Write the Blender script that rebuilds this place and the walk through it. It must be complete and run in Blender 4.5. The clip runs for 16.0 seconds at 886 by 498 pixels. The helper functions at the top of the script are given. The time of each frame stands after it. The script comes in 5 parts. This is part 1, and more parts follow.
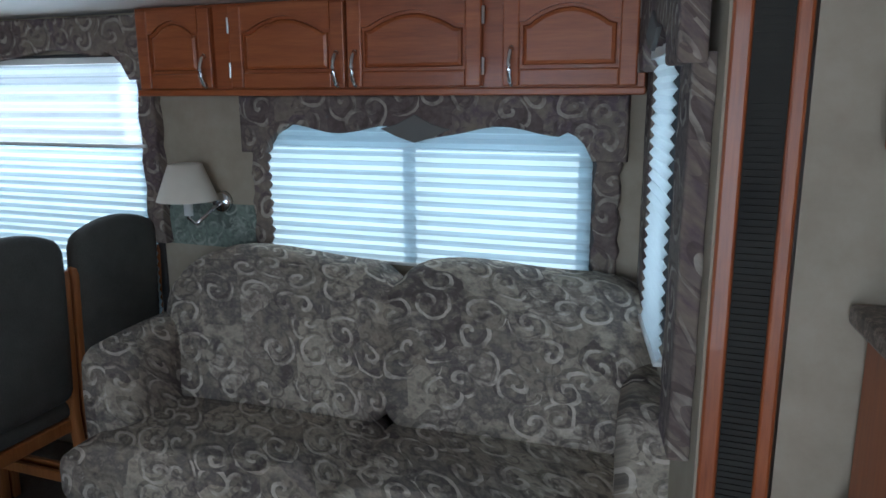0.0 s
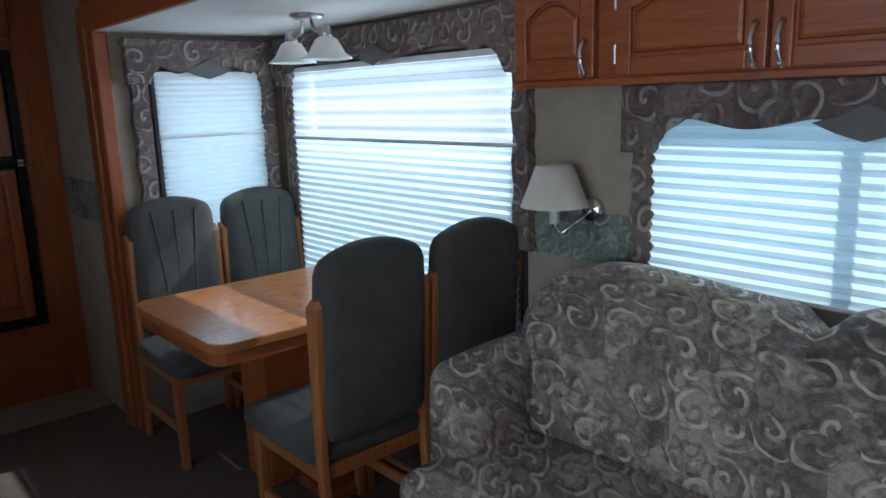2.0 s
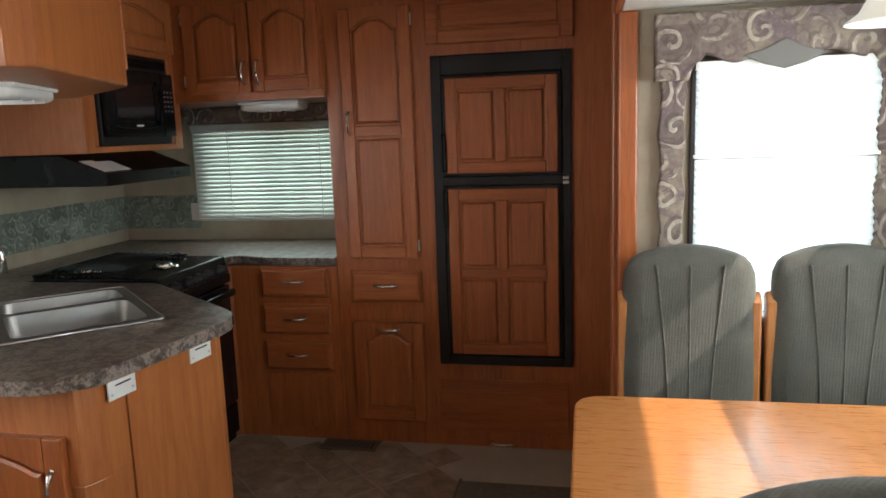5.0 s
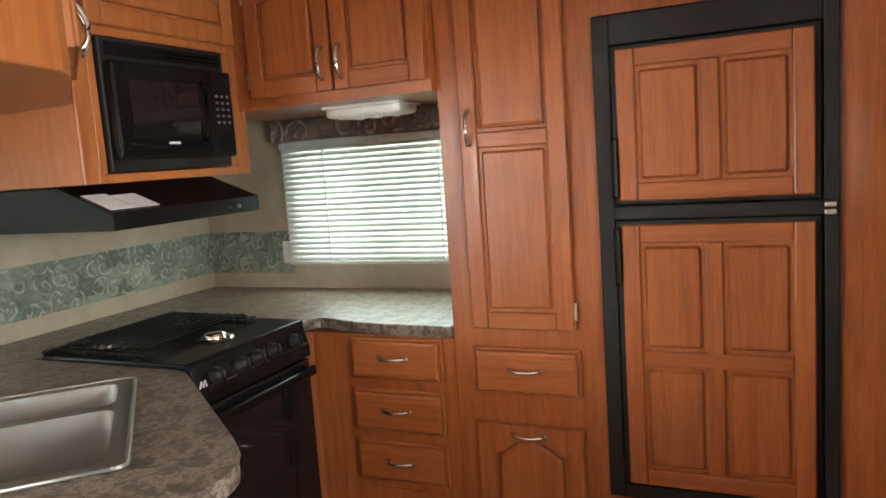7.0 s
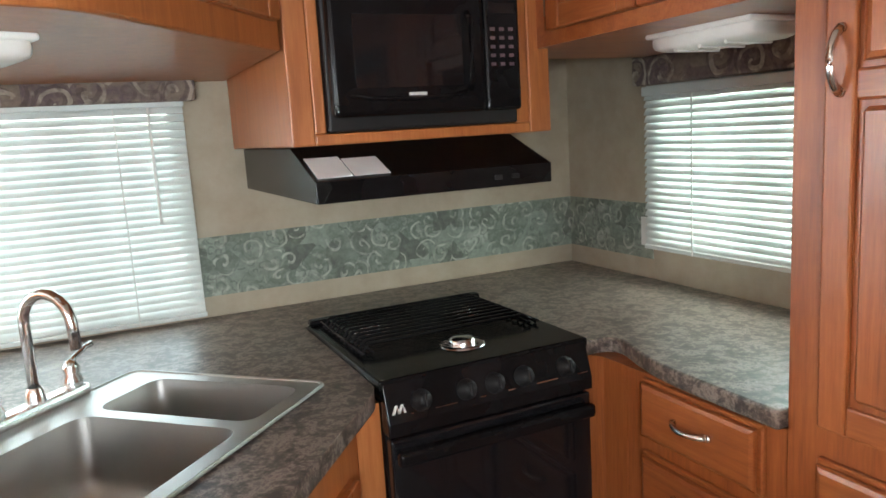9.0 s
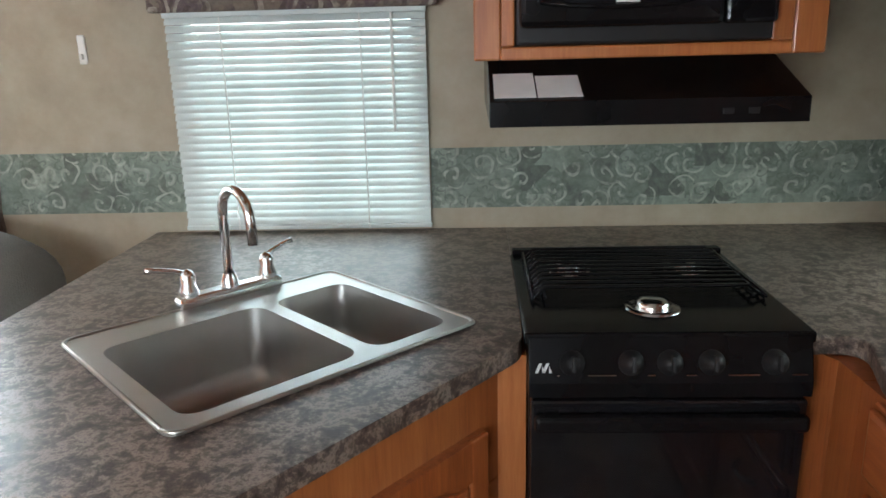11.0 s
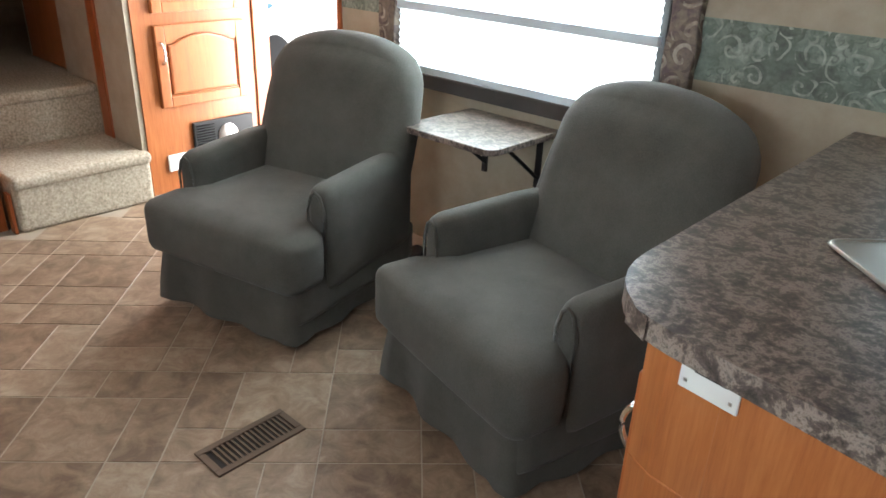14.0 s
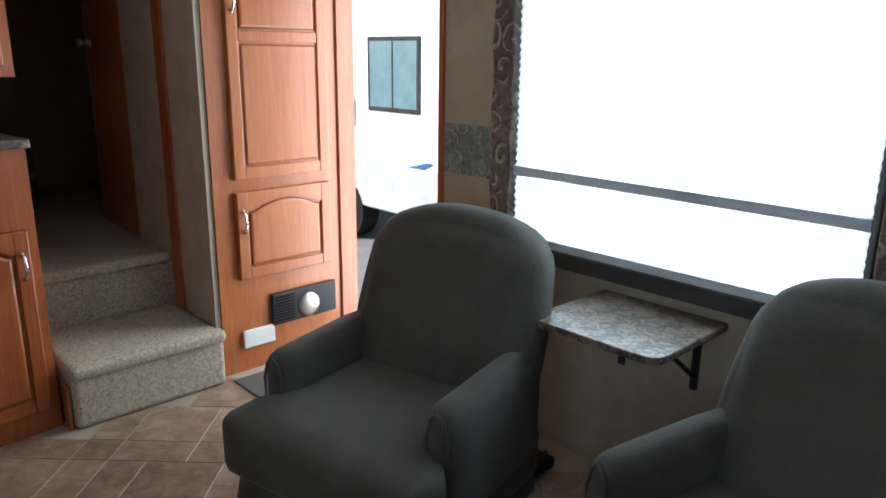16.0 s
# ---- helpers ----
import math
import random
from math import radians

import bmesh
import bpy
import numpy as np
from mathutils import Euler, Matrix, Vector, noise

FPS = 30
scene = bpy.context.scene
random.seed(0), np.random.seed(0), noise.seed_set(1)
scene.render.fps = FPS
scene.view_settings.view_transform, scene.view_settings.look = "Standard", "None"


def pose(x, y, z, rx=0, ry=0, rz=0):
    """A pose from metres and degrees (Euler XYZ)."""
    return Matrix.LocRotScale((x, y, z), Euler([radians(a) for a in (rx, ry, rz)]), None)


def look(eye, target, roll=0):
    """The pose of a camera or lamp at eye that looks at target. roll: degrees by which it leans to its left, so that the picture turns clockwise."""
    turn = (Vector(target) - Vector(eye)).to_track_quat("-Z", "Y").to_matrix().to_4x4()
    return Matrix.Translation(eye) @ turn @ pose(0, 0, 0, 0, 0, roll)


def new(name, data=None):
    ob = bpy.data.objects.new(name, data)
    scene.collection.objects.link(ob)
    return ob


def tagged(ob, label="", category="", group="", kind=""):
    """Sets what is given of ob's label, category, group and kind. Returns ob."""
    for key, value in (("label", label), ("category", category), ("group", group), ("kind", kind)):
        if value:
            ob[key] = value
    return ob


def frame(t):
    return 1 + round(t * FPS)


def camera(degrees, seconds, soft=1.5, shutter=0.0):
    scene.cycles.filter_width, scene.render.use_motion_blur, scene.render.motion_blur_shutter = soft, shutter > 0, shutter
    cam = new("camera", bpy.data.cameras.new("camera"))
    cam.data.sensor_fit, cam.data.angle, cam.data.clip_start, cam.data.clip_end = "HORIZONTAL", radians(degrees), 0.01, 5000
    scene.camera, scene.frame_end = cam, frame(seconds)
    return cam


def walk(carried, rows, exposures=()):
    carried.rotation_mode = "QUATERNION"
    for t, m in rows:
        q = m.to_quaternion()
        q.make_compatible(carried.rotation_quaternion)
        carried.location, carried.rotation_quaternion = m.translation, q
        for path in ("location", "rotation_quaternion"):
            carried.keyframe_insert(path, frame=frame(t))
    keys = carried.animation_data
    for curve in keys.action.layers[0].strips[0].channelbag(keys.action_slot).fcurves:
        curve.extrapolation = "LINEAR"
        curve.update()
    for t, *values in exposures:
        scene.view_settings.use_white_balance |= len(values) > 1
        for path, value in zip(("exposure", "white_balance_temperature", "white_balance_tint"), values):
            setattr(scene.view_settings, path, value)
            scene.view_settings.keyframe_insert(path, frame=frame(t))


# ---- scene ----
cam = camera(63.0, 16.0, soft=1.6)
PATH = [
    (0, (1.177, 2.563, 1.553), (0.503, 4.397, 1.126), -0.3),
    (0.5, (1.172, 2.566, 1.568), (0.211, 4.257, 1.104), -0.7),
    (1, (1.137, 2.596, 1.544), (0.027, 4.206, 1.128), -1.4),
    (1.5, (1.016, 2.714, 1.514), (-0.308, 4.16, 1.123), -0.5),
    (2, (0.899, 2.914, 1.519), (-0.578, 4.199, 1.111), -1.8),
    (2.5, (0.845, 3.145, 1.499), (-0.855, 4.115, 1.09), 0.7),
    (3, (0.72, 3.311, 1.481), (-1.13, 3.951, 1.069), -0.4),
    (3.5, (0.481, 3.447, 1.493), (-1.431, 3.879, 1.096), -1.1),
    (4, (0.353, 3.599, 1.492), (-1.608, 3.748, 1.127), -3.0),
    (4.5, (0.156, 3.794, 1.514), (-1.812, 3.601, 1.211), -1.4),
    (5, (-0.073, 3.818, 1.491), (-2.008, 3.428, 1.17), -2.0),
    (5.2, (-0.195, 3.798, 1.484), (-2.145, 3.459, 1.192), -1.8),
    (7.3, (-1.317, 3.546, 1.46), (-3.08, 2.647, 1.175), -4.1),
    (7.5, (-1.393, 3.531, 1.463), (-3.124, 2.582, 1.146), -4.1),
    (8, (-1.682, 3.557, 1.462), (-3.227, 2.319, 1.172), -5.2),
    (8.2, (-1.788, 3.566, 1.468), (-3.191, 2.173, 1.17), -4.8),
    (10.3, (-2.621, 3.449, 1.472), (-2.815, 1.491, 1.113), -1.9),
    (10.5, (-2.638, 3.437, 1.47), (-2.759, 1.484, 1.055), -1.6),
    (11, (-2.603, 3.428, 1.474), (-2.507, 1.502, 0.946), -1.5),
    (11.5, (-2.582, 3.429, 1.473), (-2.216, 1.539, 0.93), -1.8),
    (12, (-2.58, 3.429, 1.473), (-1.974, 1.604, 0.922), -1.9),
    (12.5, (-2.548, 3.438, 1.474), (-1.696, 1.709, 0.942), -2.6),
    (13, (-2.365, 3.504, 1.488), (-1.368, 1.857, 0.948), -0.3),
    (13.5, (-2.173, 3.5, 1.451), (-0.946, 2.062, 0.798), -0.6),
    (14, (-2.056, 3.507, 1.45), (-0.843, 2.155, 0.612), 2.4),
    (14.5, (-1.965, 3.416, 1.44), (-0.63, 2.198, 0.583), -1.2),
    (15, (-1.829, 3.276, 1.454), (-0.544, 1.951, 0.683), 1.2),
    (15.5, (-1.684, 3.225, 1.459), (-0.323, 1.936, 0.761), 2.9),
    (16, (-1.466, 3.299, 1.517), (-0.07, 1.963, 0.998), 0.7),
]
EXPOSURES = [(0, -0.1, 5250, 8), (2, -0.05, 5250, 8), (3, 0.35, 5550, 9), (3.5, 0.5, 5700, 10), (4, 0.65, 6200, 12), (4.5, 1.12, 6600, 12), (5, 1.5, 6700, 12), (7.3, 2.9, 7100, 13), (8.2, 3.0, 6900, 13),
             (10.3, 2.4, 6300, 12), (11, 2.4, 6300, 12), (11.5, 1.95, 6400, 12), (12, 1.4, 6600, 10), (12.5, 0.9, 6500, 10), (13, 0.6, 6400, 10), (13.5, 1.1, 6300, 10), (14.2, 2.0, 6300, 10), (15, 1.7, 6300, 10), (15.5, 1.1, 6200, 10), (16, 0.45, 5800, 10)]
walk(cam, [(t, look(eye, target, roll)) for t, eye, target, roll in PATH], EXPOSURES)

# ---- light ----
SUN_WAY = Vector((-0.2, -0.8, -0.775)).normalized()
world = bpy.data.worlds.new("sky")
scene.world = world
world.use_nodes = True
_n = world.node_tree.nodes
_sky = _n.new("ShaderNodeTexSky")
_sky.sky_type, _sky.sun_disc = "NISHITA", False
_sky.sun_elevation, _sky.sun_rotation = radians(43), radians(14)
world.node_tree.links.new(_sky.outputs[0], _n["Background"].inputs[0])
_n["Background"].inputs[1].default_value = 0.13
sun = new("sun", bpy.data.lights.new("sun", "SUN"))
sun.data.energy, sun.data.angle, sun.data.color = 5.0, radians(0.6), (1.0, 0.93, 0.82)
sun.matrix_world = look((0, 0, 0), SUN_WAY)


def window_lamp(name, eye, target, w, h, power, color):
    """The sky's light in an opening, behind its blind."""
    lamp = new(name, bpy.data.lights.new(name, "AREA"))
    lamp.data.shape, lamp.data.size, lamp.data.size_y = "RECTANGLE", w, h
    lamp.data.energy, lamp.data.color = power, color
    lamp.matrix_world = look(eye, target)


NORTH, SOUTH, WEST, MAIN_N = 4.815, 1.139, -3.9, 3.93
CEIL, SLIDE_CEIL = 2.15, 1.845
window_lamp("light_dining_window_low", (-1.6, NORTH + 0.16, 0.99), (-1.6, 0, 0.99), 1.45, 0.68, 3.6, (0.8, 0.93, 0.97))
window_lamp("light_dining_window_high", (-1.6, NORTH + 0.16, 1.52), (-1.6, 0, 1.52), 1.45, 0.34, 15.0, (0.94, 0.97, 0.98))
window_lamp("light_sofa_window", (0.27, NORTH + 0.16, 1.22), (0.27, 0, 1.22), 1.15, 0.5, 3.6, (0.8, 0.92, 0.96))
window_lamp("light_slide_end_window", (-2.69, 4.41, 1.25), (0, 4.41, 1.25), 0.52, 0.75, 3.5, (0.86, 0.95, 1.0))
window_lamp("light_side_window", (1.27, 4.44, 1.29), (0, 4.2, 1.29), 0.38, 0.68, 2.4, (0.9, 0.96, 1.0))
window_lamp("light_big_window", (-0.28, SOUTH - 0.16, 1.3), (-0.28, 5, 1.3), 1.25, 0.95, 34, (0.9, 0.97, 1.0))
window_lamp("light_sink_window", (-2.06, SOUTH - 0.16, 1.27), (-2.06, 5, 1.27), 0.75, 0.62, 2.2, (0.9, 1.0, 0.97))
window_lamp("light_kitchen_window", (WEST - 0.16, 2.1, 1.3), (0, 2.1, 1.3), 0.9, 0.5, 5.5, (0.88, 1.0, 0.92))
window_lamp("light_entry_door", (1.17, SOUTH - 0.2, 1.0), (1.17, 5, 1.0), 0.7, 1.9, 26, (1.0, 0.98, 0.95))

# ---- materials ----


class Nodes:
    """A material's node tree, with short ways to add to it."""

    def __init__(self, name):
        self.mat = bpy.data.materials.new(name)
        self.mat.use_nodes = True
        self.tree = self.mat.node_tree
        self.bsdf = self.tree.nodes["Principled BSDF"]
        self.out = self.tree.nodes["Material Output"]

    def add(self, kind, **inputs):
        n = self.tree.nodes.new("ShaderNode" + kind)
        for k, v in inputs.items():
            self.put(n.inputs[k.replace("_", " ")], v)
        return n

    def put(self, socket, v):
        if isinstance(v, bpy.types.NodeSocket):
            self.tree.links.new(v, socket)
        else:
            socket.default_value = v

    def math(self, op, a, b=0.0, c=0.0):
        n = self.tree.nodes.new("ShaderNodeMath")
        n.operation = op
        for i, v in enumerate((a, b, c)):
            self.put(n.inputs[i], v)
        return n.outputs[0]

    def coord(self, kind="Object"):
        return self.tree.nodes.new("ShaderNodeTexCoord").outputs[kind]

    def xyz(self, v):
        n = self.add("SeparateXYZ", Vector=v)
        return n.outputs

    def vec(self, x, y, z=0.0):
        return self.add("CombineXYZ", X=x, Y=y, Z=z).outputs[0]

    def scaled(self, v, s):
        n = self.add("Mapping", Vector=v, Scale=s)
        return n.outputs[0]

    def noise(self, v, scale, detail=4.0, rough=0.55, distort=0.0):
        return self.add("TexNoise", Vector=v, Scale=scale, Detail=detail, Roughness=rough, Distortion=distort).outputs[0]

    def ramp(self, f, *stops):
        n = self.add("ValToRGB", Fac=f)
        e = n.color_ramp.elements
        while len(e) < len(stops):
            e.new(0.5)
        for el, (p, c) in zip(e, stops):
            el.position, el.color = p, (*c, 1)
        return n.outputs[0]

    def mix(self, f, a, b, blend="MIX"):
        n = self.tree.nodes.new("ShaderNodeMix")
        n.data_type, n.blend_type = "RGBA", blend
        self.put(n.inputs[0], f)
        for i, c in ((6, a), (7, b)):
            self.put(n.inputs[i], c if isinstance(c, bpy.types.NodeSocket) else (*c, 1))
        return n.outputs[2]

    def done(self, color=None, rough=0.5, metal=0.0, bump=None, strength=0.2, distance=0.002, spec=0.5, coat=0.0):
        if color is not None:
            self.put(self.bsdf.inputs["Base Color"], color if isinstance(color, bpy.types.NodeSocket) else (*color, 1))
        self.put(self.bsdf.inputs["Roughness"], rough)
        self.put(self.bsdf.inputs["Metallic"], metal)
        self.put(self.bsdf.inputs["Specular IOR Level"], spec)
        self.put(self.bsdf.inputs["Coat Weight"], coat)
        if bump is not None:
            b = self.add("Bump", Height=bump, Strength=strength, Distance=distance)
            self.tree.links.new(b.outputs[0], self.bsdf.inputs["Normal"])
        return self.mat


def wood(name, dark, mid, light, axis="z", rough=0.38):
    """Stained oak with fine grain along one axis."""
    m = Nodes(name)
    c = m.coord()
    r = m.add("ObjectInfo").outputs["Random"]
    off = m.add("Mapping", Vector=c, Location=(0, 0, 0))
    m.tree.links.new(m.vec(m.math("MULTIPLY", r, 7.0), m.math("MULTIPLY", r, 3.0), m.math("MULTIPLY", r, 5.0)), off.inputs["Location"])
    s = {"x": (2.0, 30, 30), "y": (30, 2.0, 30), "z": (30, 30, 2.0)}[axis]
    v = m.scaled(off.outputs[0], s)
    fine = m.noise(v, 6.0, 5, 0.7)
    wide = m.noise(v, 0.9, 3, 0.55, 1.4)
    f = m.math("ADD", m.math("MULTIPLY", fine, 0.5), m.math("MULTIPLY", wide, 0.5))
    f = m.math("ADD", f, m.math("MULTIPLY", m.math("SUBTRACT", r, 0.5), 0.06))
    col = m.ramp(f, (0.29, dark), (0.5, mid), (0.73, light))
    rg = m.math("ADD", m.math("MULTIPLY", fine, 0.22), rough - 0.1)
    return m.done(col, rg, bump=fine, strength=0.12, distance=0.001, coat=0.12)


def spirals(m, u, v, scale, turns, seed):
    """1 on scroll-shaped strokes, 0 elsewhere, over the plane u, v."""
    p = m.vec(m.math("ADD", u, seed), v)
    wob = m.add("TexNoise", Vector=p, Scale=9.0, Detail=2.0)
    p2 = m.add("VectorMath", Vector=p)
    p2.operation = "MULTIPLY_ADD"
    m.put(p2.inputs[0], wob.outputs["Color"])
    m.put(p2.inputs[1], (0.05, 0.05, 0.0))
    m.put(p2.inputs[2], p)
    vor = m.tree.nodes.new("ShaderNodeTexVoronoi")
    vor.voronoi_dimensions = "2D"
    m.put(vor.inputs["Vector"], p2.outputs[0])
    m.put(vor.inputs["Scale"], scale)
    m.put(vor.inputs["Randomness"], 0.75)
    d = m.add("VectorMath")
    d.operation = "SUBTRACT"
    m.put(d.inputs[0], m.add("Mapping", Vector=p2.outputs[0], Scale=(1, 1, 1)).outputs[0])
    m.put(d.inputs[1], vor.outputs["Position"])
    x, y, _ = m.xyz(d.outputs[0])
    ang = m.math("DIVIDE", m.math("ARCTAN2", y, x), 2 * math.pi)
    rnd = m.xyz(vor.outputs["Color"])
    flip = m.math("SUBTRACT", m.math("MULTIPLY", m.math("GREATER_THAN", rnd[0], 0.5), 2.0), 1.0)
    r = vor.outputs["Distance"]
    f = m.math("FRACT", m.math("ADD", m.math("ADD", m.math("MULTIPLY", ang, flip), m.math("MULTIPLY", r, turns)), m.math("MULTIPLY", rnd[1], 3.0)))
    line = m.math("LESS_THAN", m.math("ABSOLUTE", m.math("SUBTRACT", f, 0.5)), m.math("SUBTRACT", 0.17, m.math("MULTIPLY", r, 0.12)))
    ok = m.math("MULTIPLY", m.math("LESS_THAN", r, 0.62), m.math("GREATER_THAN", rnd[2], 0.12))
    return m.math("MULTIPLY", line, ok)


def scroll_cloth(name, plane, grounds, stroke, scale=9.0, rough=0.9, stroke_alt=None, under=0.4):
    """Woven cloth with pale scrolls over a patchwork of muted blocks; plane: which axes run across and up the cloth."""
    m = Nodes(name)
    x, y, z = m.xyz(m.coord())
    a, b = (x, y) if plane == "xz" else (y, x)
    across, up = m.math("MULTIPLY_ADD", b, 0.6, a), m.math("MULTIPLY_ADD", b, 0.8, z)
    p = m.vec(across, up)
    vor = m.tree.nodes.new("ShaderNodeTexVoronoi")
    vor.voronoi_dimensions, vor.distance = "2D", "CHEBYCHEV"
    m.put(vor.inputs["Vector"], p)
    m.put(vor.inputs["Scale"], scale * 0.95)
    pick = m.xyz(vor.outputs["Color"])[0]
    soft = m.noise(p, 20, 4, 0.65)
    pick = m.math("ADD", m.math("MULTIPLY", pick, 0.75), m.math("MULTIPLY", m.math("SUBTRACT", soft, 0.37), 0.75))
    n = len(grounds)
    ground = m.ramp(pick, *[((i + 0.5) / n, g) for i, g in enumerate(grounds)])
    a = spirals(m, across, up, scale, 2.3, 0.0)
    b = spirals(m, across, up, scale * 1.9, 1.8, 3.7)
    leaf = m.math("MULTIPLY", b, m.math("GREATER_THAN", m.noise(p, scale * 0.55, 1), 0.5))
    fade = m.math("MULTIPLY", m.ramp(m.noise(p, 14, 3), (0.3, (0.35,) * 3), (0.6, (1,) * 3)), 0.85)
    col = m.mix(m.math("MULTIPLY", leaf, 0.55), ground, stroke_alt or grounds[0])
    dark = spirals(m, m.math("ADD", across, 0.012), m.math("ADD", up, -0.01), scale, 2.3, 0.0)
    col = m.mix(m.math("MULTIPLY", dark, under), col, [v * 0.55 for v in grounds[0]])
    gap = m.ramp(m.noise(p, scale * 1.6, 3, 0.6), (0.42, (0.1,) * 3), (0.54, (1,) * 3))
    col = m.mix(m.math("MULTIPLY", m.math("MULTIPLY", a, fade), gap), col, stroke)
    weave = m.noise(p, 900, 2)
    fuzz = m.noise(p, 60, 3)
    col = m.mix(0.25, col, m.ramp(fuzz, (0.3, (0.25,) * 3), (0.7, (0.75,) * 3)), "OVERLAY")
    return m.done(col, rough, bump=m.math("ADD", m.math("MULTIPLY", a, 0.5), weave), strength=0.25, distance=0.0015, spec=0.2)


def mottled(name, stops, scale, rough=0.6, bump_scale=200, strength=0.15, big=1.2, spec=0.4):
    """A plain surface with soft stains and fine grain."""
    m = Nodes(name)
    c = m.coord()
    f = m.math("ADD", m.math("MULTIPLY", m.noise(c, scale, 6, 0.65), 0.7), m.math("MULTIPLY", m.noise(c, big, 3), 0.3))
    g = m.noise(c, bump_scale, 3)
    return m.done(m.ramp(f, *stops), m.math("ADD", m.math("MULTIPLY", g, 0.15), rough - 0.07), bump=g, strength=strength, distance=0.001, spec=spec)


def plain(name, color, rough=0.5, metal=0.0, grain=120, vary=0.06, strength=0.05, spec=0.5):
    m = Nodes(name)
    g = m.noise(m.coord(), grain, 3)
    w = m.noise(m.coord(), 5, 3)
    lo, hi = [max(0, c * (1 - vary * 2)) for c in color], [min(1, c * (1 + vary * 2)) for c in color]
    return m.done(m.ramp(w, (0.3, lo), (0.7, hi)), m.math("ADD", rough - 0.05, m.math("MULTIPLY", w, 0.1)), metal, g, strength, 0.001, spec)


def upholstery(name, color, ribs):
    """Grey-green chenille, with or without ribs."""
    m = Nodes(name)
    c = m.coord()
    x, y, z = m.xyz(c)
    rib = m.math("SINE", m.math("MULTIPLY", m.math("ADD", x, y), 700.0))
    w = m.noise(c, 7, 4, 0.6)
    f = m.noise(c, 240, 2)
    k = m.math("ADD", m.math("MULTIPLY", w, 0.6), m.math("MULTIPLY", f, 0.4))
    col = m.ramp(k, (0.3, [v * 0.7 for v in color]), (0.7, [v * 1.25 for v in color]))
    m.put(m.bsdf.inputs["Sheen Weight"], 0.1)
    return m.done(col, 0.92, bump=m.math("ADD", m.math("MULTIPLY", rib, ribs), f), strength=0.45, distance=0.002, spec=0.15)


def shade_cloth(name, clear, color=(0.86, 0.9, 0.92), stripe=0.0):
    """Thin blind cloth: part lets light through diffusely, part is seen through."""
    m = Nodes(name)
    g = m.noise(m.scaled(m.coord(), (3, 3, 60)), 4, 2)
    col = m.ramp(g, (0.3, [c * 0.93 for c in color]), (0.7, color))
    trans = m.add("BsdfTranslucent", Color=col)
    diff = m.add("BsdfDiffuse", Color=col)
    see = m.add("BsdfTransparent", Color=(0.95, 0.97, 1, 1))
    a = m.add("MixShader", Fac=0.35)
    m.tree.links.new(trans.outputs[0], a.inputs[1])
    m.tree.links.new(diff.outputs[0], a.inputs[2])
    fac = clear
    if stripe:
        z = m.xyz(m.coord())[2]
        s = m.math("SINE", m.math("MULTIPLY", z, 2 * math.pi / stripe))
        spread = 0.06
        fac = m.math("ADD", clear - spread, m.math("MULTIPLY", m.math("GREATER_THAN", s, 0.1), 2 * spread))
    b = m.add("MixShader", Fac=fac)
    m.tree.links.new(a.outputs[0], b.inputs[1])
    m.tree.links.new(see.outputs[0], b.inputs[2])
    m.tree.links.new(b.outputs[0], m.out.inputs[0])
    return m.mat


def clear_glass(name, tint=(0.9, 0.95, 0.95)):
    m = Nodes(name)
    see = m.add("BsdfTransparent", Color=(*tint, 1))
    gl = m.add("BsdfGlossy", Roughness=0.03)
    mix = m.add("MixShader", Fac=m.add("Fresnel", IOR=1.45).outputs[0])
    m.tree.links.new(see.outputs[0], mix.inputs[1])
    m.tree.links.new(gl.outputs[0], mix.inputs[2])
    m.tree.links.new(mix.outputs[0], m.out.inputs[0])
    return m.mat


OAK = dict(dark=(0.18, 0.044, 0.011), mid=(0.3, 0.08, 0.02), light=(0.41, 0.127, 0.035))
oak = wood("oak_upright", **OAK)
oak_x = wood("oak_along_x", axis="x", **OAK)
oak_y = wood("oak_along_y", axis="y", **OAK)
honey = wood("light_oak", (0.24, 0.068, 0.018), (0.345, 0.11, 0.03), (0.435, 0.158, 0.05))
table_wood = wood("table_laminate", (0.29, 0.105, 0.03), (0.355, 0.135, 0.04), (0.42, 0.168, 0.052), axis="y", rough=0.28)
paper = mottled("wallpaper", ((0.25, (0.27, 0.225, 0.165)), (0.5, (0.345, 0.295, 0.22)), (0.75, (0.41, 0.36, 0.28))), 9, 0.75)
ceiling_white = mottled("ceiling_vinyl", ((0.3, (0.62, 0.58, 0.52)), (0.7, (0.7, 0.67, 0.61))), 3, 0.6, 300)
STROKE = (0.561, 0.497, 0.414)
GROUNDS = [(0.104, 0.087, 0.078), (0.270, 0.233, 0.180), (0.135, 0.117, 0.105), (0.374, 0.328, 0.253), (0.176, 0.149, 0.127), (0.478, 0.422, 0.336)]
sofa_cloth = scroll_cloth("sofa_tapestry", "xz", GROUNDS, STROKE, 9.0)
VAL_GROUNDS = [(0.1, 0.075, 0.07), (0.15, 0.12, 0.105), (0.21, 0.17, 0.135), (0.12, 0.09, 0.095), (0.24, 0.2, 0.155)]
drape = scroll_cloth("valance_tapestry", "xz", VAL_GROUNDS, (0.4, 0.36, 0.3), 9.0)
BORDER = [(0.105, 0.122, 0.104), (0.165, 0.196, 0.164), (0.22, 0.262, 0.222), (0.135, 0.164, 0.138), (0.3, 0.338, 0.288)]
border_paper = scroll_cloth("border_paper", "xz", BORDER, (0.37, 0.395, 0.34), 13.0, 0.7, under=0.2)
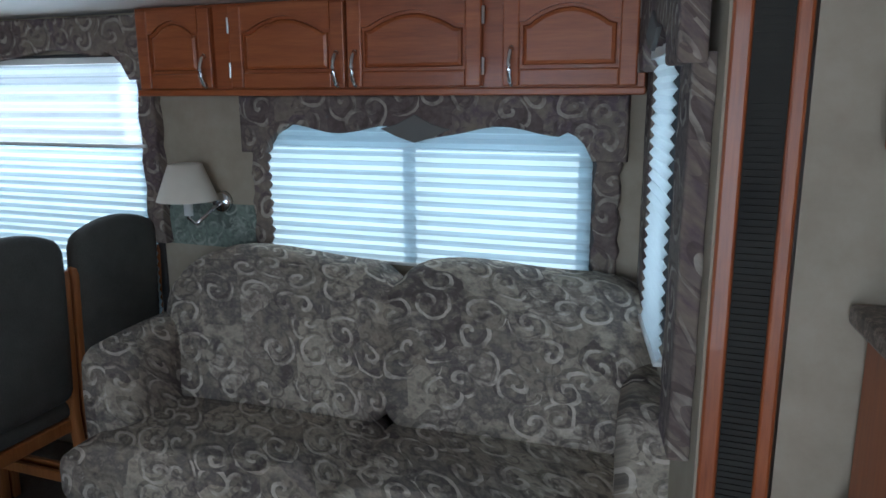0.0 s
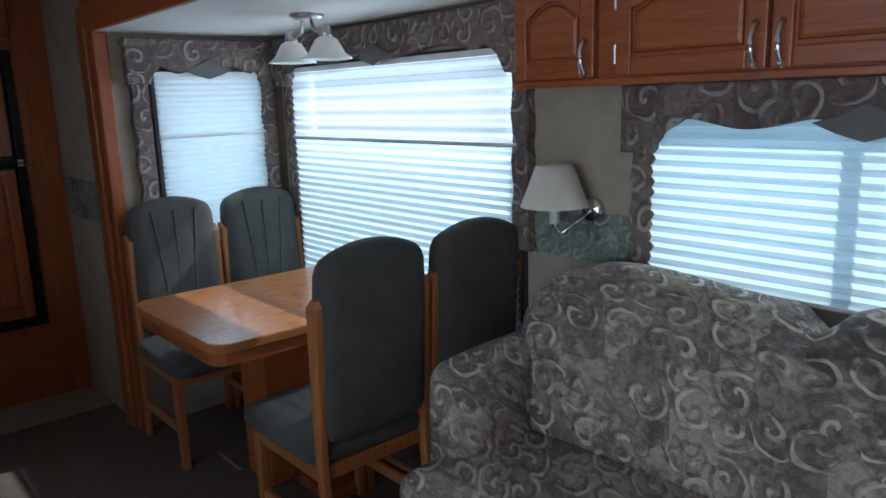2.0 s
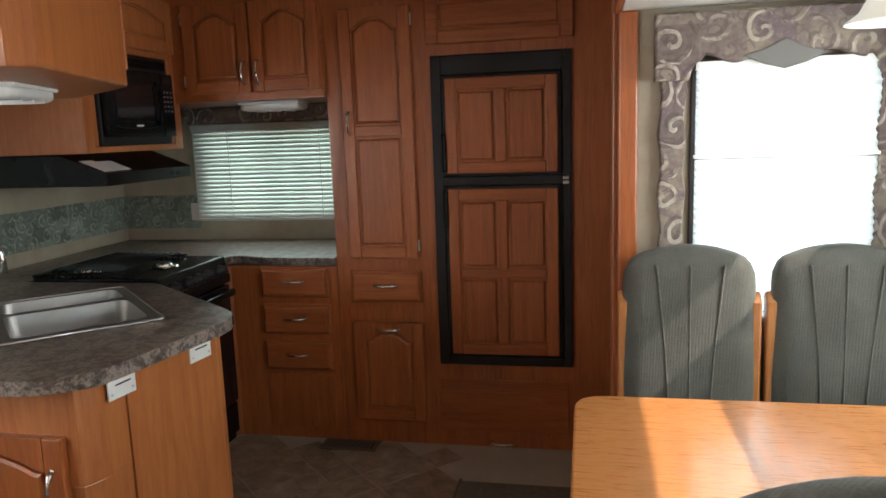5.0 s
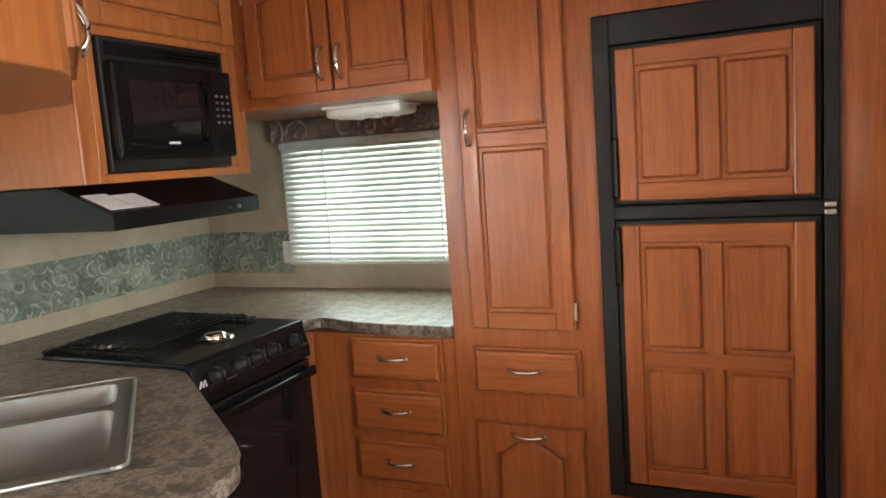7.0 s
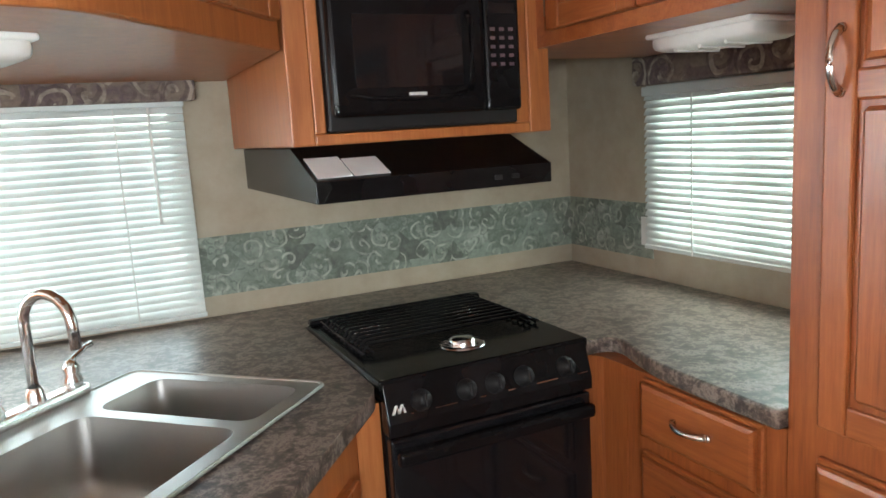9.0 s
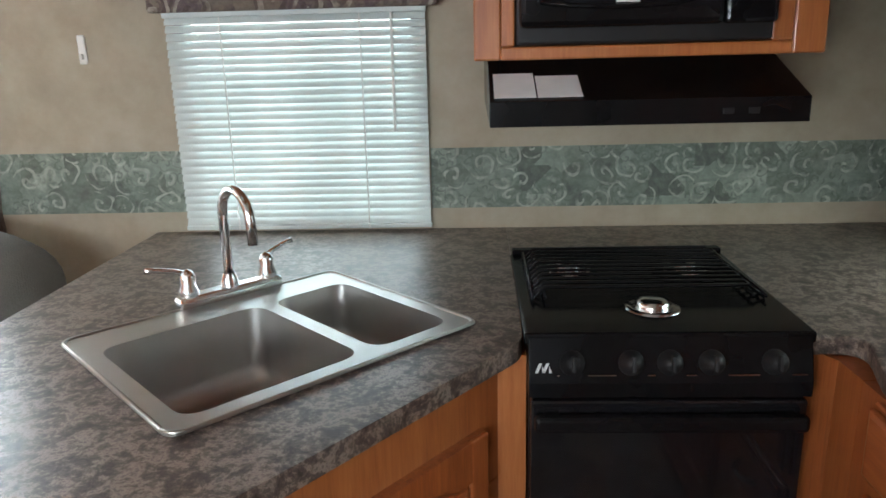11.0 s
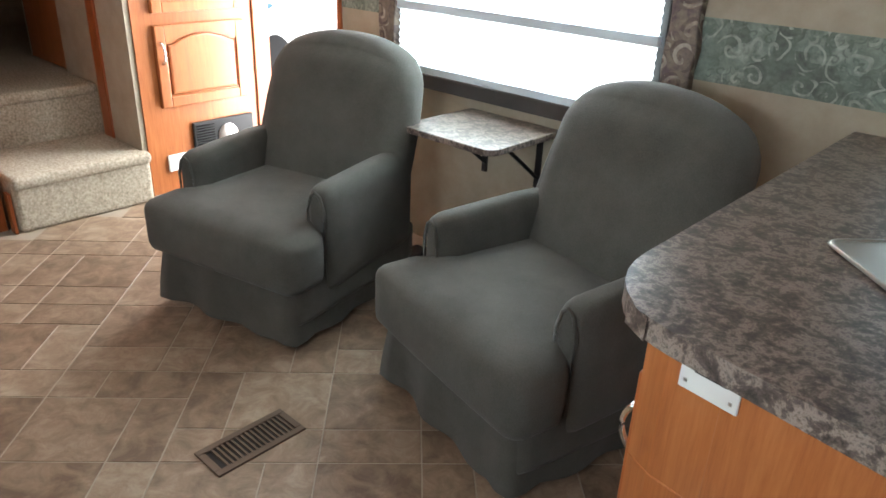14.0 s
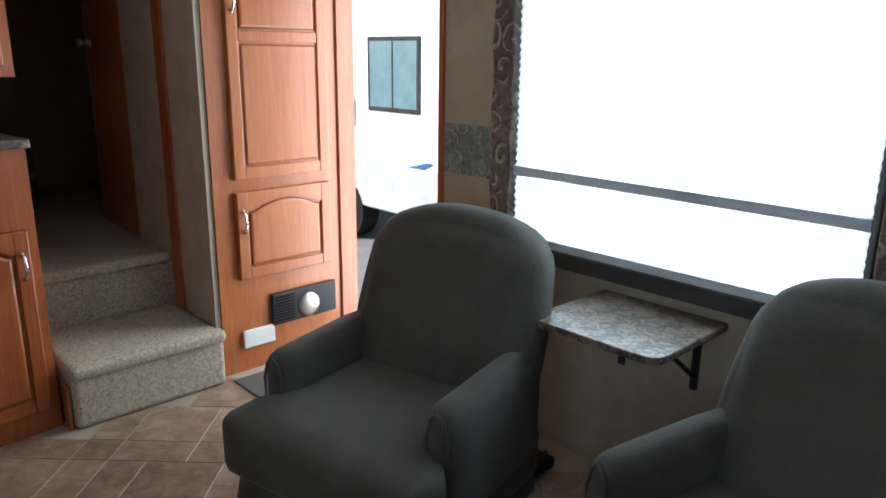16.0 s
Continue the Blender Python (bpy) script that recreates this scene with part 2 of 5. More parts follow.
border_paper_side = scroll_cloth("border_paper_side", "yz", BORDER, (0.37, 0.395, 0.34), 13.0, 0.7, under=0.2)
grey_cloth = upholstery("grey_chenille", (0.072, 0.07, 0.06), 0.05)
chair_cloth = upholstery("dining_chenille", (0.08, 0.079, 0.068), 0.16)
carpet_mat = mottled("carpet", ((0.3, (0.1, 0.08, 0.062)), (0.7, (0.17, 0.14, 0.11))), 60, 0.97, 420, 0.7, spec=0.1)
step_carpet = mottled("step_carpet", ((0.36, (0.2, 0.17, 0.125)), (0.64, (0.52, 0.47, 0.38))), 85, 0.97, 330, 0.9, spec=0.1)
grout = plain("floor_sheet", (0.33, 0.28, 0.22), 0.6)
steel = plain("brushed_steel", (0.46, 0.45, 0.43), 0.36, 1.0, 300, 0.04, 0.03)
chrome = plain("chrome", (0.8, 0.8, 0.8), 0.18, 1.0, 80, 0.02, 0.02)
nickel = plain("satin_nickel", (0.5, 0.48, 0.45), 0.3, 1.0, 80, 0.04, 0.02)
black = plain("black_enamel", (0.006, 0.006, 0.0065), 0.22, 0.0, 200, 0.2, 0.03, 0.2)
black_matt = plain("black_plastic", (0.011, 0.011, 0.0118), 0.5, 0.0, 300, 0.2, 0.1, 0.3)
black_glass = plain("black_glass", (0.008, 0.008, 0.009), 0.07, 0.0, 20, 0.1, 0.0)
frame_dark = plain("window_frame_dark", (0.035, 0.033, 0.032), 0.45, 0.0, 200, 0.2, 0.06)
white_plastic = plain("white_plastic", (0.66, 0.66, 0.63), 0.45)
white_paper = plain("white_paper", (0.8, 0.8, 0.78), 0.7)
lamp_cloth = plain("lamp_shade_cloth", (0.66, 0.6, 0.5), 0.85)
milk_glass = plain("milk_glass", (0.78, 0.76, 0.7), 0.3)
blind_white = plain("blind_slat", (0.54, 0.59, 0.57), 0.5)
rail_grey = plain("grey_rail", (0.5, 0.57, 0.62), 0.5)
taupe = plain("taupe_applique", (0.13, 0.125, 0.115), 0.85)
rubber = plain("dark_rib_fabric", (0.03, 0.029, 0.024), 0.9, 0.0, 400, 0.2, 0.4)
vent_metal = plain("brown_vent_metal", (0.12, 0.085, 0.06), 0.5, 0.4)
glass = clear_glass("window_glass")
pleat_cloth = shade_cloth("pleated_shade_cloth", 0.2, (0.7, 0.82, 0.87), 0.066)
sheer_cloth = shade_cloth("sheer_shade_cloth", 0.66, (0.9, 0.94, 0.96), 0.066)
thin_cloth = shade_cloth("thin_shade_cloth", 0.22, (0.9, 0.95, 0.95))
south_cloth = shade_cloth("day_shade_cloth", 0.3, (0.93, 0.96, 0.94))


def laminate(name):
    m = Nodes(name)
    c = m.coord()
    a = m.noise(c, 22, 6, 0.78, 0.5)
    b = m.noise(c, 60, 4, 0.7)
    f = m.math("ADD", m.math("MULTIPLY", a, 0.62), m.math("MULTIPLY", b, 0.38))
    col = m.ramp(f, (0.4, (0.03, 0.023, 0.02)), (0.465, (0.075, 0.057, 0.049)), (0.5, (0.118, 0.091, 0.076)), (0.55, (0.27, 0.22, 0.183)), (0.6, (0.1, 0.082, 0.075)), (0.7, (0.18, 0.152, 0.135)))
    return m.done(col, m.math("ADD", 0.26, m.math("MULTIPLY", b, 0.14)), bump=b, strength=0.05, distance=0.0008)


counter_mat = laminate("stone_laminate")


def tile_mat(name):
    m = Nodes(name)
    c = m.coord("Object")
    r = m.add("ObjectInfo").outputs["Random"]
    off = m.add("VectorMath")
    m.put(off.inputs[0], c)
    m.put(off.inputs[1], m.vec(m.math("MULTIPLY", r, 9.0), m.math("MULTIPLY", r, 4.0), 0.0))
    f = m.math("ADD", m.math("MULTIPLY", m.noise(off.outputs[0], 11, 6, 0.68, 0.5), 0.8), m.math("MULTIPLY", r, 0.13))
    col = m.ramp(f, (0.32, (0.125, 0.078, 0.048)), (0.5, (0.235, 0.165, 0.11)), (0.67, (0.35, 0.275, 0.2)))
    g = m.noise(c, 160, 3)
    return m.done(col, m.math("ADD", 0.36, m.math("MULTIPLY", g, 0.2)), bump=m.noise(off.outputs[0], 40, 4), strength=0.12, distance=0.001)


tile = tile_mat("stone_look_vinyl")

# ---- mesh helpers ----


def box(bm, x0, x1, y0, y1, z0, z1, bevel=0.0, seg=2):
    m = Matrix.LocRotScale(((x0 + x1) / 2, (y0 + y1) / 2, (z0 + z1) / 2), None, (x1 - x0, y1 - y0, z1 - z0))
    r = bmesh.ops.create_cube(bm, size=1, matrix=m)
    if bevel:
        es = list({e for v in r["verts"] for e in v.link_edges})
        bmesh.ops.bevel(bm, geom=es, offset=bevel, segments=seg, affect="EDGES", profile=0.5)


def boxes(*bs, bevel=0.0):
    bm = bmesh.new()
    for b in bs:
        box(bm, *b, bevel=bevel)
    return bm


def prism(bm, pts, lo, hi, plane="xz", bevel=0.0):
    """A flat outline, drawn out from lo to hi along the third axis."""
    put = {"xz": lambda a, b, c: (a, c, b), "xy": lambda a, b, c: (a, b, c), "yz": lambda a, b, c: (c, a, b)}[plane]
    va = [bm.verts.new(put(a, b, lo)) for a, b in pts]
    vb = [bm.verts.new(put(a, b, hi)) for a, b in pts]
    fs = [bm.faces.new(va), bm.faces.new(vb)]
    n = len(pts)
    for i in range(n):
        fs.append(bm.faces.new((va[i], va[(i + 1) % n], vb[(i + 1) % n], vb[i])))
    bmesh.ops.recalc_face_normals(bm, faces=fs)
    if bevel:
        es = list({e for f in fs[:2] for e in f.edges})
        bmesh.ops.bevel(bm, geom=es, offset=bevel, segments=2, affect="EDGES", profile=0.5)


def tube(bm, pts, r, n=8):
    """A round bar along a line of points."""
    pts = [Vector(p) for p in pts]
    rings = []
    for i, p in enumerate(pts):
        d = (pts[min(i + 1, len(pts) - 1)] - pts[max(i - 1, 0)]).normalized()
        q = d.to_track_quat("Z", "Y")
        rr = r[i] if isinstance(r, (list, tuple)) else r
        rings.append([bm.verts.new(p + q @ Vector((math.cos(a) * rr, math.sin(a) * rr, 0))) for a in (2 * math.pi * k / n for k in range(n))])
    for a, b in zip(rings, rings[1:]):
        for k in range(n):
            bm.faces.new((a[k], a[(k + 1) % n], b[(k + 1) % n], b[k]))
    bm.faces.new(rings[0][::-1])
    bm.faces.new(rings[-1])


def lathe(bm, profile, at=(0, 0, 0), n=24):
    """A turned shape from radius and height."""
    at = Vector(at)
    rings = [[bm.verts.new(at + Vector((r * math.cos(a), r * math.sin(a), z))) for a in (2 * math.pi * k / n for k in range(n))] for r, z in profile]
    for a, b in zip(rings, rings[1:]):
        for k in range(n):
            bm.faces.new((a[k], a[(k + 1) % n], b[(k + 1) % n], b[k]))
    return rings


def soft_box(bm, x0, x1, y0, y1, z0, z1, r=0.05, cuts=9, bulge=0.0, shape=None):
    """A padded block with round edges; shape may move its points."""
    b2 = bmesh.new()
    bmesh.ops.create_cube(b2, size=2)
    bmesh.ops.subdivide_edges(b2, edges=b2.edges[:], cuts=cuts, use_grid_fill=True)
    h = Vector(((x1 - x0) / 2, (y1 - y0) / 2, (z1 - z0) / 2))
    c = Vector(((x1 + x0) / 2, (y1 + y0) / 2, (z1 + z0) / 2))
    rr = min(r, h.x * 0.98, h.y * 0.98, h.z * 0.98)
    inner = h - Vector((rr, rr, rr))
    new_verts = {}
    for v in b2.verts:
        u = v.co.copy()
        q = Vector(math.copysign(abs(t) ** 0.8, t) for t in u)
        p = Vector((q[i] * h[i] for i in range(3)))
        k = Vector((max(-inner[i], min(inner[i], p[i])) for i in range(3)))
        d = p - k
        if d.length > 1e-6:
            p = k + d.normalized() * rr
        if bulge:
            for i in range(3):
                j, l = (i + 1) % 3, (i + 2) % 3
                if abs(u[i]) > 0.99:
                    p[i] += math.copysign(bulge, u[i]) * (1 - u[j] ** 2) * (1 - u[l] ** 2)
        p += c
        if shape:
            p = Vector(shape(p))
        new_verts[v] = bm.verts.new(p)
    for f in b2.faces:
        bm.faces.new([new_verts[v] for v in f.verts])
    b2.free()


def link(name, bm, mat, smooth=False):
    me = bpy.data.meshes.new(name)
    bmesh.ops.recalc_face_normals(bm, faces=bm.faces[:])
    bm.to_mesh(me)
    bm.free()
    me.materials.append(mat)
    if smooth:
        me.polygons.foreach_set("use_smooth", [True] * len(me.polygons))
    return new(name, me)


def part(name, bm, mat, parent, label="", smooth=False, at=None):
    ob = link(name, bm, mat, smooth)
    ob.parent = parent
    if at is not None:
        ob.matrix_basis = at
    return tagged(ob, label) if label else ob


def thing(name, at, label, category, group=""):
    return tagged_empty(name, at, label, category, group)


def tagged_empty(name, at, label, category, group):
    ob = new(name)
    ob.matrix_basis = at
    return tagged(ob, label, category, group)


def structure(name, bm, mat, label, category, smooth=False):
    return tagged(link(name, bm, mat, smooth), label, category, "", "structure")


FACE = {"S": 0, "E": 90, "N": 180, "W": -90}

# ---- structure ----
T = 0.1
EAST = 1.575


def wall_x(name, y0, y1, x0, x1, z0, z1, holes, label):
    """A wall along x with openings (xa, xb, za, zb), from left to right."""
    bm = bmesh.new()
    x = x0
    for xa, xb, za, zb in holes:
        box(bm, x, xa, y0, y1, z0, z1)
        box(bm, xa, xb, y0, y1, z0, za)
        box(bm, xa, xb, y0, y1, zb, z1)
        x = xb
    box(bm, x, x1, y0, y1, z0, z1)
    return structure(name, bm, paper, label, "wall")


def wall_y(name, x0, x1, y0, y1, z0, z1, holes, label):
    bm = bmesh.new()
    y = y0
    for ya, yb, za, zb in holes:
        box(bm, x0, x1, y, ya, z0, z1)
        box(bm, x0, x1, ya, yb, z0, za)
        box(bm, x0, x1, ya, yb, zb, z1)
        y = yb
    box(bm, x0, x1, y, y1, z0, z1)
    return structure(name, bm, paper, label, "wall")


WALL = "beige mottled wallpaper on a thin caravan wall"
wall_south = wall_x("wall_south", SOUTH - T, SOUTH, WEST - T, 4.6, -0.1, CEIL + 0.1,
                    [(-2.44, -1.68, 0.95, 1.62), (-0.91, 0.36, 0.82, 1.8), (0.82, 1.572, -0.05, 2.0)], WALL)
wall_west = wall_y("wall_west", WEST - T, WEST, SOUTH, MAIN_N + T, -0.1, CEIL + 0.1, [(1.66, 2.6, 1.05, 1.56)], WALL)
wall_north = wall_x("wall_north", NORTH, NORTH + T, -2.613, 1.4, -0.1, SLIDE_CEIL + 0.1,
                    [(-2.35, -0.82, 0.64, 1.7), (-0.32, 0.86, 0.965, 1.5)], WALL)
wall_slide_west = wall_y("wall_slide_west", -2.613, -2.513, MAIN_N, NORTH, -0.1, SLIDE_CEIL + 0.1, [(4.14, 4.69, 0.85, 1.68)], WALL)
wall_main_north_west = structure("wall_main_north_west", boxes((WEST, -2.66, MAIN_N, MAIN_N + T, -0.1, CEIL + 0.1)), paper, WALL, "wall")
wall_main_north_east = structure("wall_main_north_east", boxes((1.33, 4.6, MAIN_N, MAIN_N + T, -0.1, CEIL + 0.1)), paper, WALL, "wall")
wall_header = structure("wall_header", boxes((-2.66, 1.328, MAIN_N, MAIN_N + T, SLIDE_CEIL + 0.01, CEIL + 0.1)), oak_x, "oak header board over the slide-out opening", "trim")

# the end wall of the slide-out beside the sofa leans a little
E_A, E_B = Vector((1.028, NORTH, 0)), Vector((1.192, MAIN_N, 0))
E_RUN = (E_B - E_A).length
E_AT = Matrix.Translation(E_A) @ Matrix.Rotation(math.atan2(E_B.y - E_A.y, E_B.x - E_A.x), 4, "Z")
_bm = bmesh.new()
for _b in ((0, 0.2, -0.1, 1.95), (0.2, 0.62, -0.1, 0.92), (0.2, 0.62, 1.66, 1.95), (0.62, E_RUN, -0.1, 1.95)):
    box(_bm, _b[0], _b[1], 0, 0.08, _b[2], _b[3])
wall_slide_east = structure("wall_slide_east", _bm, paper, WALL, "wall")
wall_slide_east.matrix_basis = E_AT

floor = structure("floor", boxes((WEST, EAST + 0.05, SOUTH, MAIN_N, -0.1, 0.0), (-2.52, 1.3, MAIN_N, NORTH, -0.1, -0.002)), grout, "tan stone-look vinyl floor in mixed square tiles", "floor")
carpet = structure("carpet", boxes((-2.93, 1.22, 3.29, NORTH - 0.01, -0.02, 0.009), bevel=0.004), carpet_mat, "brown low-pile carpet in the slide-out", "carpet")
carpet_lip = structure("trim_carpet_edge", boxes((-2.945, 1.22, 3.275, 3.29, -0.01, 0.011), bevel=0.003), vent_metal, "thin brown carpet edge strip", "trim")
ceiling = structure("ceiling", boxes((WEST, 4.6, SOUTH, MAIN_N, CEIL, CEIL + 0.08)), ceiling_white, "off-white vinyl ceiling", "ceiling")
ceiling_slide = structure("ceiling_slide", boxes((-2.513, 1.4, MAIN_N + T, NORTH, SLIDE_CEIL, SLIDE_CEIL + 0.08), (-2.62, 1.328, MAIN_N, MAIN_N + T, SLIDE_CEIL, SLIDE_CEIL + 0.01)), ceiling_white, "off-white low ceiling of the slide-out", "ceiling")

# slide-out trim: oak posts, a ribbed seal strip and the header moulding
structure("trim_post_west", boxes((-2.66, -2.56, MAIN_N - 0.03, MAIN_N + 0.03, 0, SLIDE_CEIL + 0.05), (-2.553, -2.5, MAIN_N - 0.012, MAIN_N + 0.05, 0, SLIDE_CEIL), bevel=0.008), oak, "oak corner post of the slide-out opening", "trim")
structure("trim_post_east", boxes((1.197, 1.232, MAIN_N - 0.008, MAIN_N + 0.06, 0, SLIDE_CEIL + 0.05), (1.296, 1.324, MAIN_N - 0.01, MAIN_N + 0.06, 0, CEIL), bevel=0.006), oak, "oak corner posts of the slide-out opening", "trim")
_bm = bmesh.new()
box(_bm, 1.232, 1.296, MAIN_N - 0.002, MAIN_N + 0.05, 0, CEIL)
for _i in range(170):
    box(_bm, 1.233, 1.295, MAIN_N - 0.006, MAIN_N - 0.001, 0.01 + _i * 0.0125, 0.017 + _i * 0.0125)
structure("trim_seal_strip", _bm, rubber, "dark ribbed seal strip between oak posts", "trim")
structure("trim_header", boxes((-2.66, 1.328, MAIN_N - 0.025, MAIN_N - 0.001, SLIDE_CEIL + 0.0, SLIDE_CEIL + 0.11), bevel=0.008), oak_x, "oak moulding along the slide-out header", "trim")

# wallpaper borders
structure("trim_big_window_sill", boxes((-0.92, 0.4, SOUTH + 0.001, SOUTH + 0.062, 0.752, 0.815), bevel=0.006), frame_dark, "dark sill bar under the large window", "trim")
structure("trim_border_south", boxes((WEST + 0.002, -2.458, SOUTH, SOUTH + 0.003, 0.985, 1.178), (-1.66, -1.0, SOUTH, SOUTH + 0.003, 0.985, 1.185), (0.5, 0.79, SOUTH, SOUTH + 0.003, 1.03, 1.24)), border_paper, "grey-green scrolled wallpaper border", "border")
structure("trim_border_north", boxes((-0.79, -0.39, NORTH - 0.003, NORTH, 0.975, 1.142)), border_paper, "grey-green scrolled wallpaper border", "border")
structure("trim_border_stub", boxes((-3.29, -2.67, MAIN_N - 0.003, MAIN_N, 0.98, 1.18)), border_paper, "grey-green scrolled wallpaper border", "border")
structure("trim_border_west", boxes((WEST, WEST + 0.003, SOUTH + 0.004, 1.62, 0.985, 1.178)), border_paper_side, "grey-green scrolled wallpaper border", "border")


# ---- windows ----


def window(name, at, w, z0, z1, label, bar=None, slider=False):
    """A framed window in an opening; local x runs along the wall, the room is on the side of -y."""
    win = new(name)
    win.matrix_basis = at
    tagged(win, label, "window", "", "structure")
    f = 0.03
    part("window_frame", boxes((0, f, -0.012, 0.06, z0, z1), (w - f, w, -0.012, 0.06, z0, z1), (f, w - f, -0.012, 0.06, z0, z0 + f), (f, w - f, -0.012, 0.06, z1 - f, z1), bevel=0.004), frame_dark, win)
    spans = [(f, w - f)]
    if slider:
        part("mullion", boxes((w / 2 - 0.02, w / 2 + 0.02, 0.04, 0.07, z0 + f, z1 - f), bevel=0.003), frame_dark, win)
        spans = [(f, w / 2 - 0.02), (w / 2 + 0.02, w - f)]
    for a, b in spans:
        part("pane", boxes((a, b, 0.062, 0.066, z0 + f, z1 - f)), glass, win).visible_shadow = False
    return win


def pleats(x0, x1, z0, z1, pitch, depth):
    """A zigzag sheet of blind cloth."""
    bm = bmesh.new()
    n = max(2, int(round((z1 - z0) / pitch)) * 2)
    rows = []
    for i in range(n + 1):
        z = z0 + (z1 - z0) * i / n
        y = depth * (i % 2)
        rows.append((bm.verts.new((x0, y, z)), bm.verts.new((x1, y, z))))
    for (a, b), (c, d) in zip(rows, rows[1:]):
        bm.faces.new((a, b, d, c))
    return bm


def pleated_shade(name, at, w, parts, label, rail=0.012):
    """A pleated blind made of sections (z0, z1, cloth, pitch) with rails between."""
    sh = thing(name, at, label, "blind")
    for z0, z1, cloth, pitch in parts:
        part("pleated_cloth", pleats(0.012, w - 0.012, z0, z1, pitch, 0.011), cloth, sh)
        part("rail", boxes((0.008, w - 0.008, -0.008, 0.018, z0 - rail, z0), bevel=0.003), white_plastic if rail < 0.02 else rail_grey, sh)
    part("head_rail", boxes((0.008, w - 0.008, -0.01, 0.022, parts[-1][1], parts[-1][1] + 0.025), bevel=0.003), white_plastic, sh)
    return sh


def scallop(w, z_top, z_side, z_mid, side, n=44):
    """The outline of a shaped valance: deep ends, a wavy middle."""
    pts = [(0, z_top), (0, z_side), (side * 0.75, z_side)]
    for i in range(n + 1):
        t = i / n
        x = side + (w - 2 * side) * t
        e = min(t, 1 - t)
        z = z_mid - 0.028 * math.exp(-((t - 0.5) / 0.06) ** 2)
        z += 0.014 * math.sin(t * math.pi * 6) * (e > 0.08)
        rise = min(1, e / 0.06)
        z = z_side + (z - z_side) * (rise ** 0.55)
        pts.append((x, z))
    return pts + [(w - side * 0.75, z_side), (w, z_side), (w, z_top)]


def valance(name, at, w, z_top, z_side, z_mid, z_low, side, cloth, label):
    """A padded valance board with leg strips down both sides of a window and a diamond applique."""
    v = thing(name, at, label, "valance")
    bm = bmesh.new()
    prism(bm, scallop(w, z_top, z_side, z_mid, side), -0.075, -0.02, "xz", 0.008)
    part("board", bm, cloth, v)
    bm = bmesh.new()
    box(bm, 0.002, w - 0.002, -0.02, 0, z_top - 0.03, z_top - 0.004)
    part("return_board", bm, cloth, v)
    for x0 in (0.02, w - side + 0.005):
        bm = bmesh.new()
        n = 12
        zs = [z_low + (z_side + 0.02 - z_low) * i / n for i in range(n + 1)]
        out = 0.006
        pts = [(x0 + out * math.sin(i * 1.9), z) for i, z in enumerate(zs)] + [(x0 + side - 0.025 + out * math.sin(i * 2.3 + 1), z) for i, z in reversed(list(enumerate(zs)))]
        prism(bm, pts, -0.045, 0, "xz", 0.006)
        part("side_strip", bm, cloth, v)
    bm = bmesh.new()
    c = w / 2
    dw = min(0.12, w * 0.16)
    prism(bm, [(c - dw, z_mid + 0.004), (c - dw * 0.5, z_mid - 0.022), (c, z_mid - 0.04), (c + dw * 0.5, z_mid - 0.022), (c + dw, z_mid + 0.004), (c + dw * 0.5, z_mid + 0.02), (c, z_mid + 0.05), (c - dw * 0.5, z_mid + 0.02)], -0.082, -0.07, "xz", 0.003)
    part("applique", bm, taupe, v, "taupe diamond applique")
    return v


def on_wall(x, y, side):
    return pose(x, y, 0, 0, 0, FACE[side])


# north wall (the room is on the south side: local x runs east)
window("window_1", on_wall(-2.35, NORTH, "S"), 1.53, 0.64, 1.7, "large dark-framed window behind a pleated blind")
window("window_2", on_wall(-0.32, NORTH, "S"), 1.18, 0.965, 1.5, "dark-framed sliding window behind the sofa", slider=True)
pleated_shade("pleated_blind", on_wall(-2.35, NORTH - 0.045, "S"), 1.53, [(0.66, 1.345, pleat_cloth, 0.033), (1.36, 1.66, sheer_cloth, 0.033)], "pale pleated day-and-night blind, lowered part-way")
pleated_shade("pleated_blind", on_wall(-0.32, NORTH - 0.045, "S"), 1.18, [(0.985, 1.47, pleat_cloth, 0.033)], "pale pleated blind, lowered, behind the sofa")
valance("valance", on_wall(-2.44, NORTH, "S"), 1.68, 1.83, 1.6, 1.7, 0.98, 0.1, drape, "scrolled tapestry valance over the dining window")
valance("valance", on_wall(-0.385, NORTH, "S"), 1.335, 1.54, 1.345, 1.43, 0.965, 0.1, drape, "scrolled tapestry valance over the sofa window")
# slide-out west end (faces east)
window("window_3", on_wall(-2.513, 4.14, "E"), 0.55, 0.85, 1.68, "dark-framed window beside the dining table")
pleated_shade("pleated_blind", on_wall(-2.47, 4.14, "E"), 0.55, [(0.87, 1.375, thin_cloth, 0.025), (1.39, 1.65, thin_cloth, 0.025)], "thin white pleated blind, lowered")
valance("valance", on_wall(-2.513, 4.025, "E"), 0.745, 1.82, 1.62, 1.68, 0.9, 0.1, drape, "scrolled tapestry valance over the small window")
# slide-out east end
window("window_4", E_AT @ pose(0.2, 0, 0), 0.42, 0.92, 1.66, "narrow dark-framed window beside the sofa")
pleated_shade("pleated_blind", E_AT @ pose(0.2, -0.045, 0), 0.42, [(0.94, 1.63, thin_cloth, 0.03)], "thin white pleated blind, lowered")
valance("valance", E_AT @ pose(0.06, 0, 0), 0.8, 1.83, 1.6, 1.68, 0.82, 0.17, drape, "scrolled tapestry valance beside the sofa")
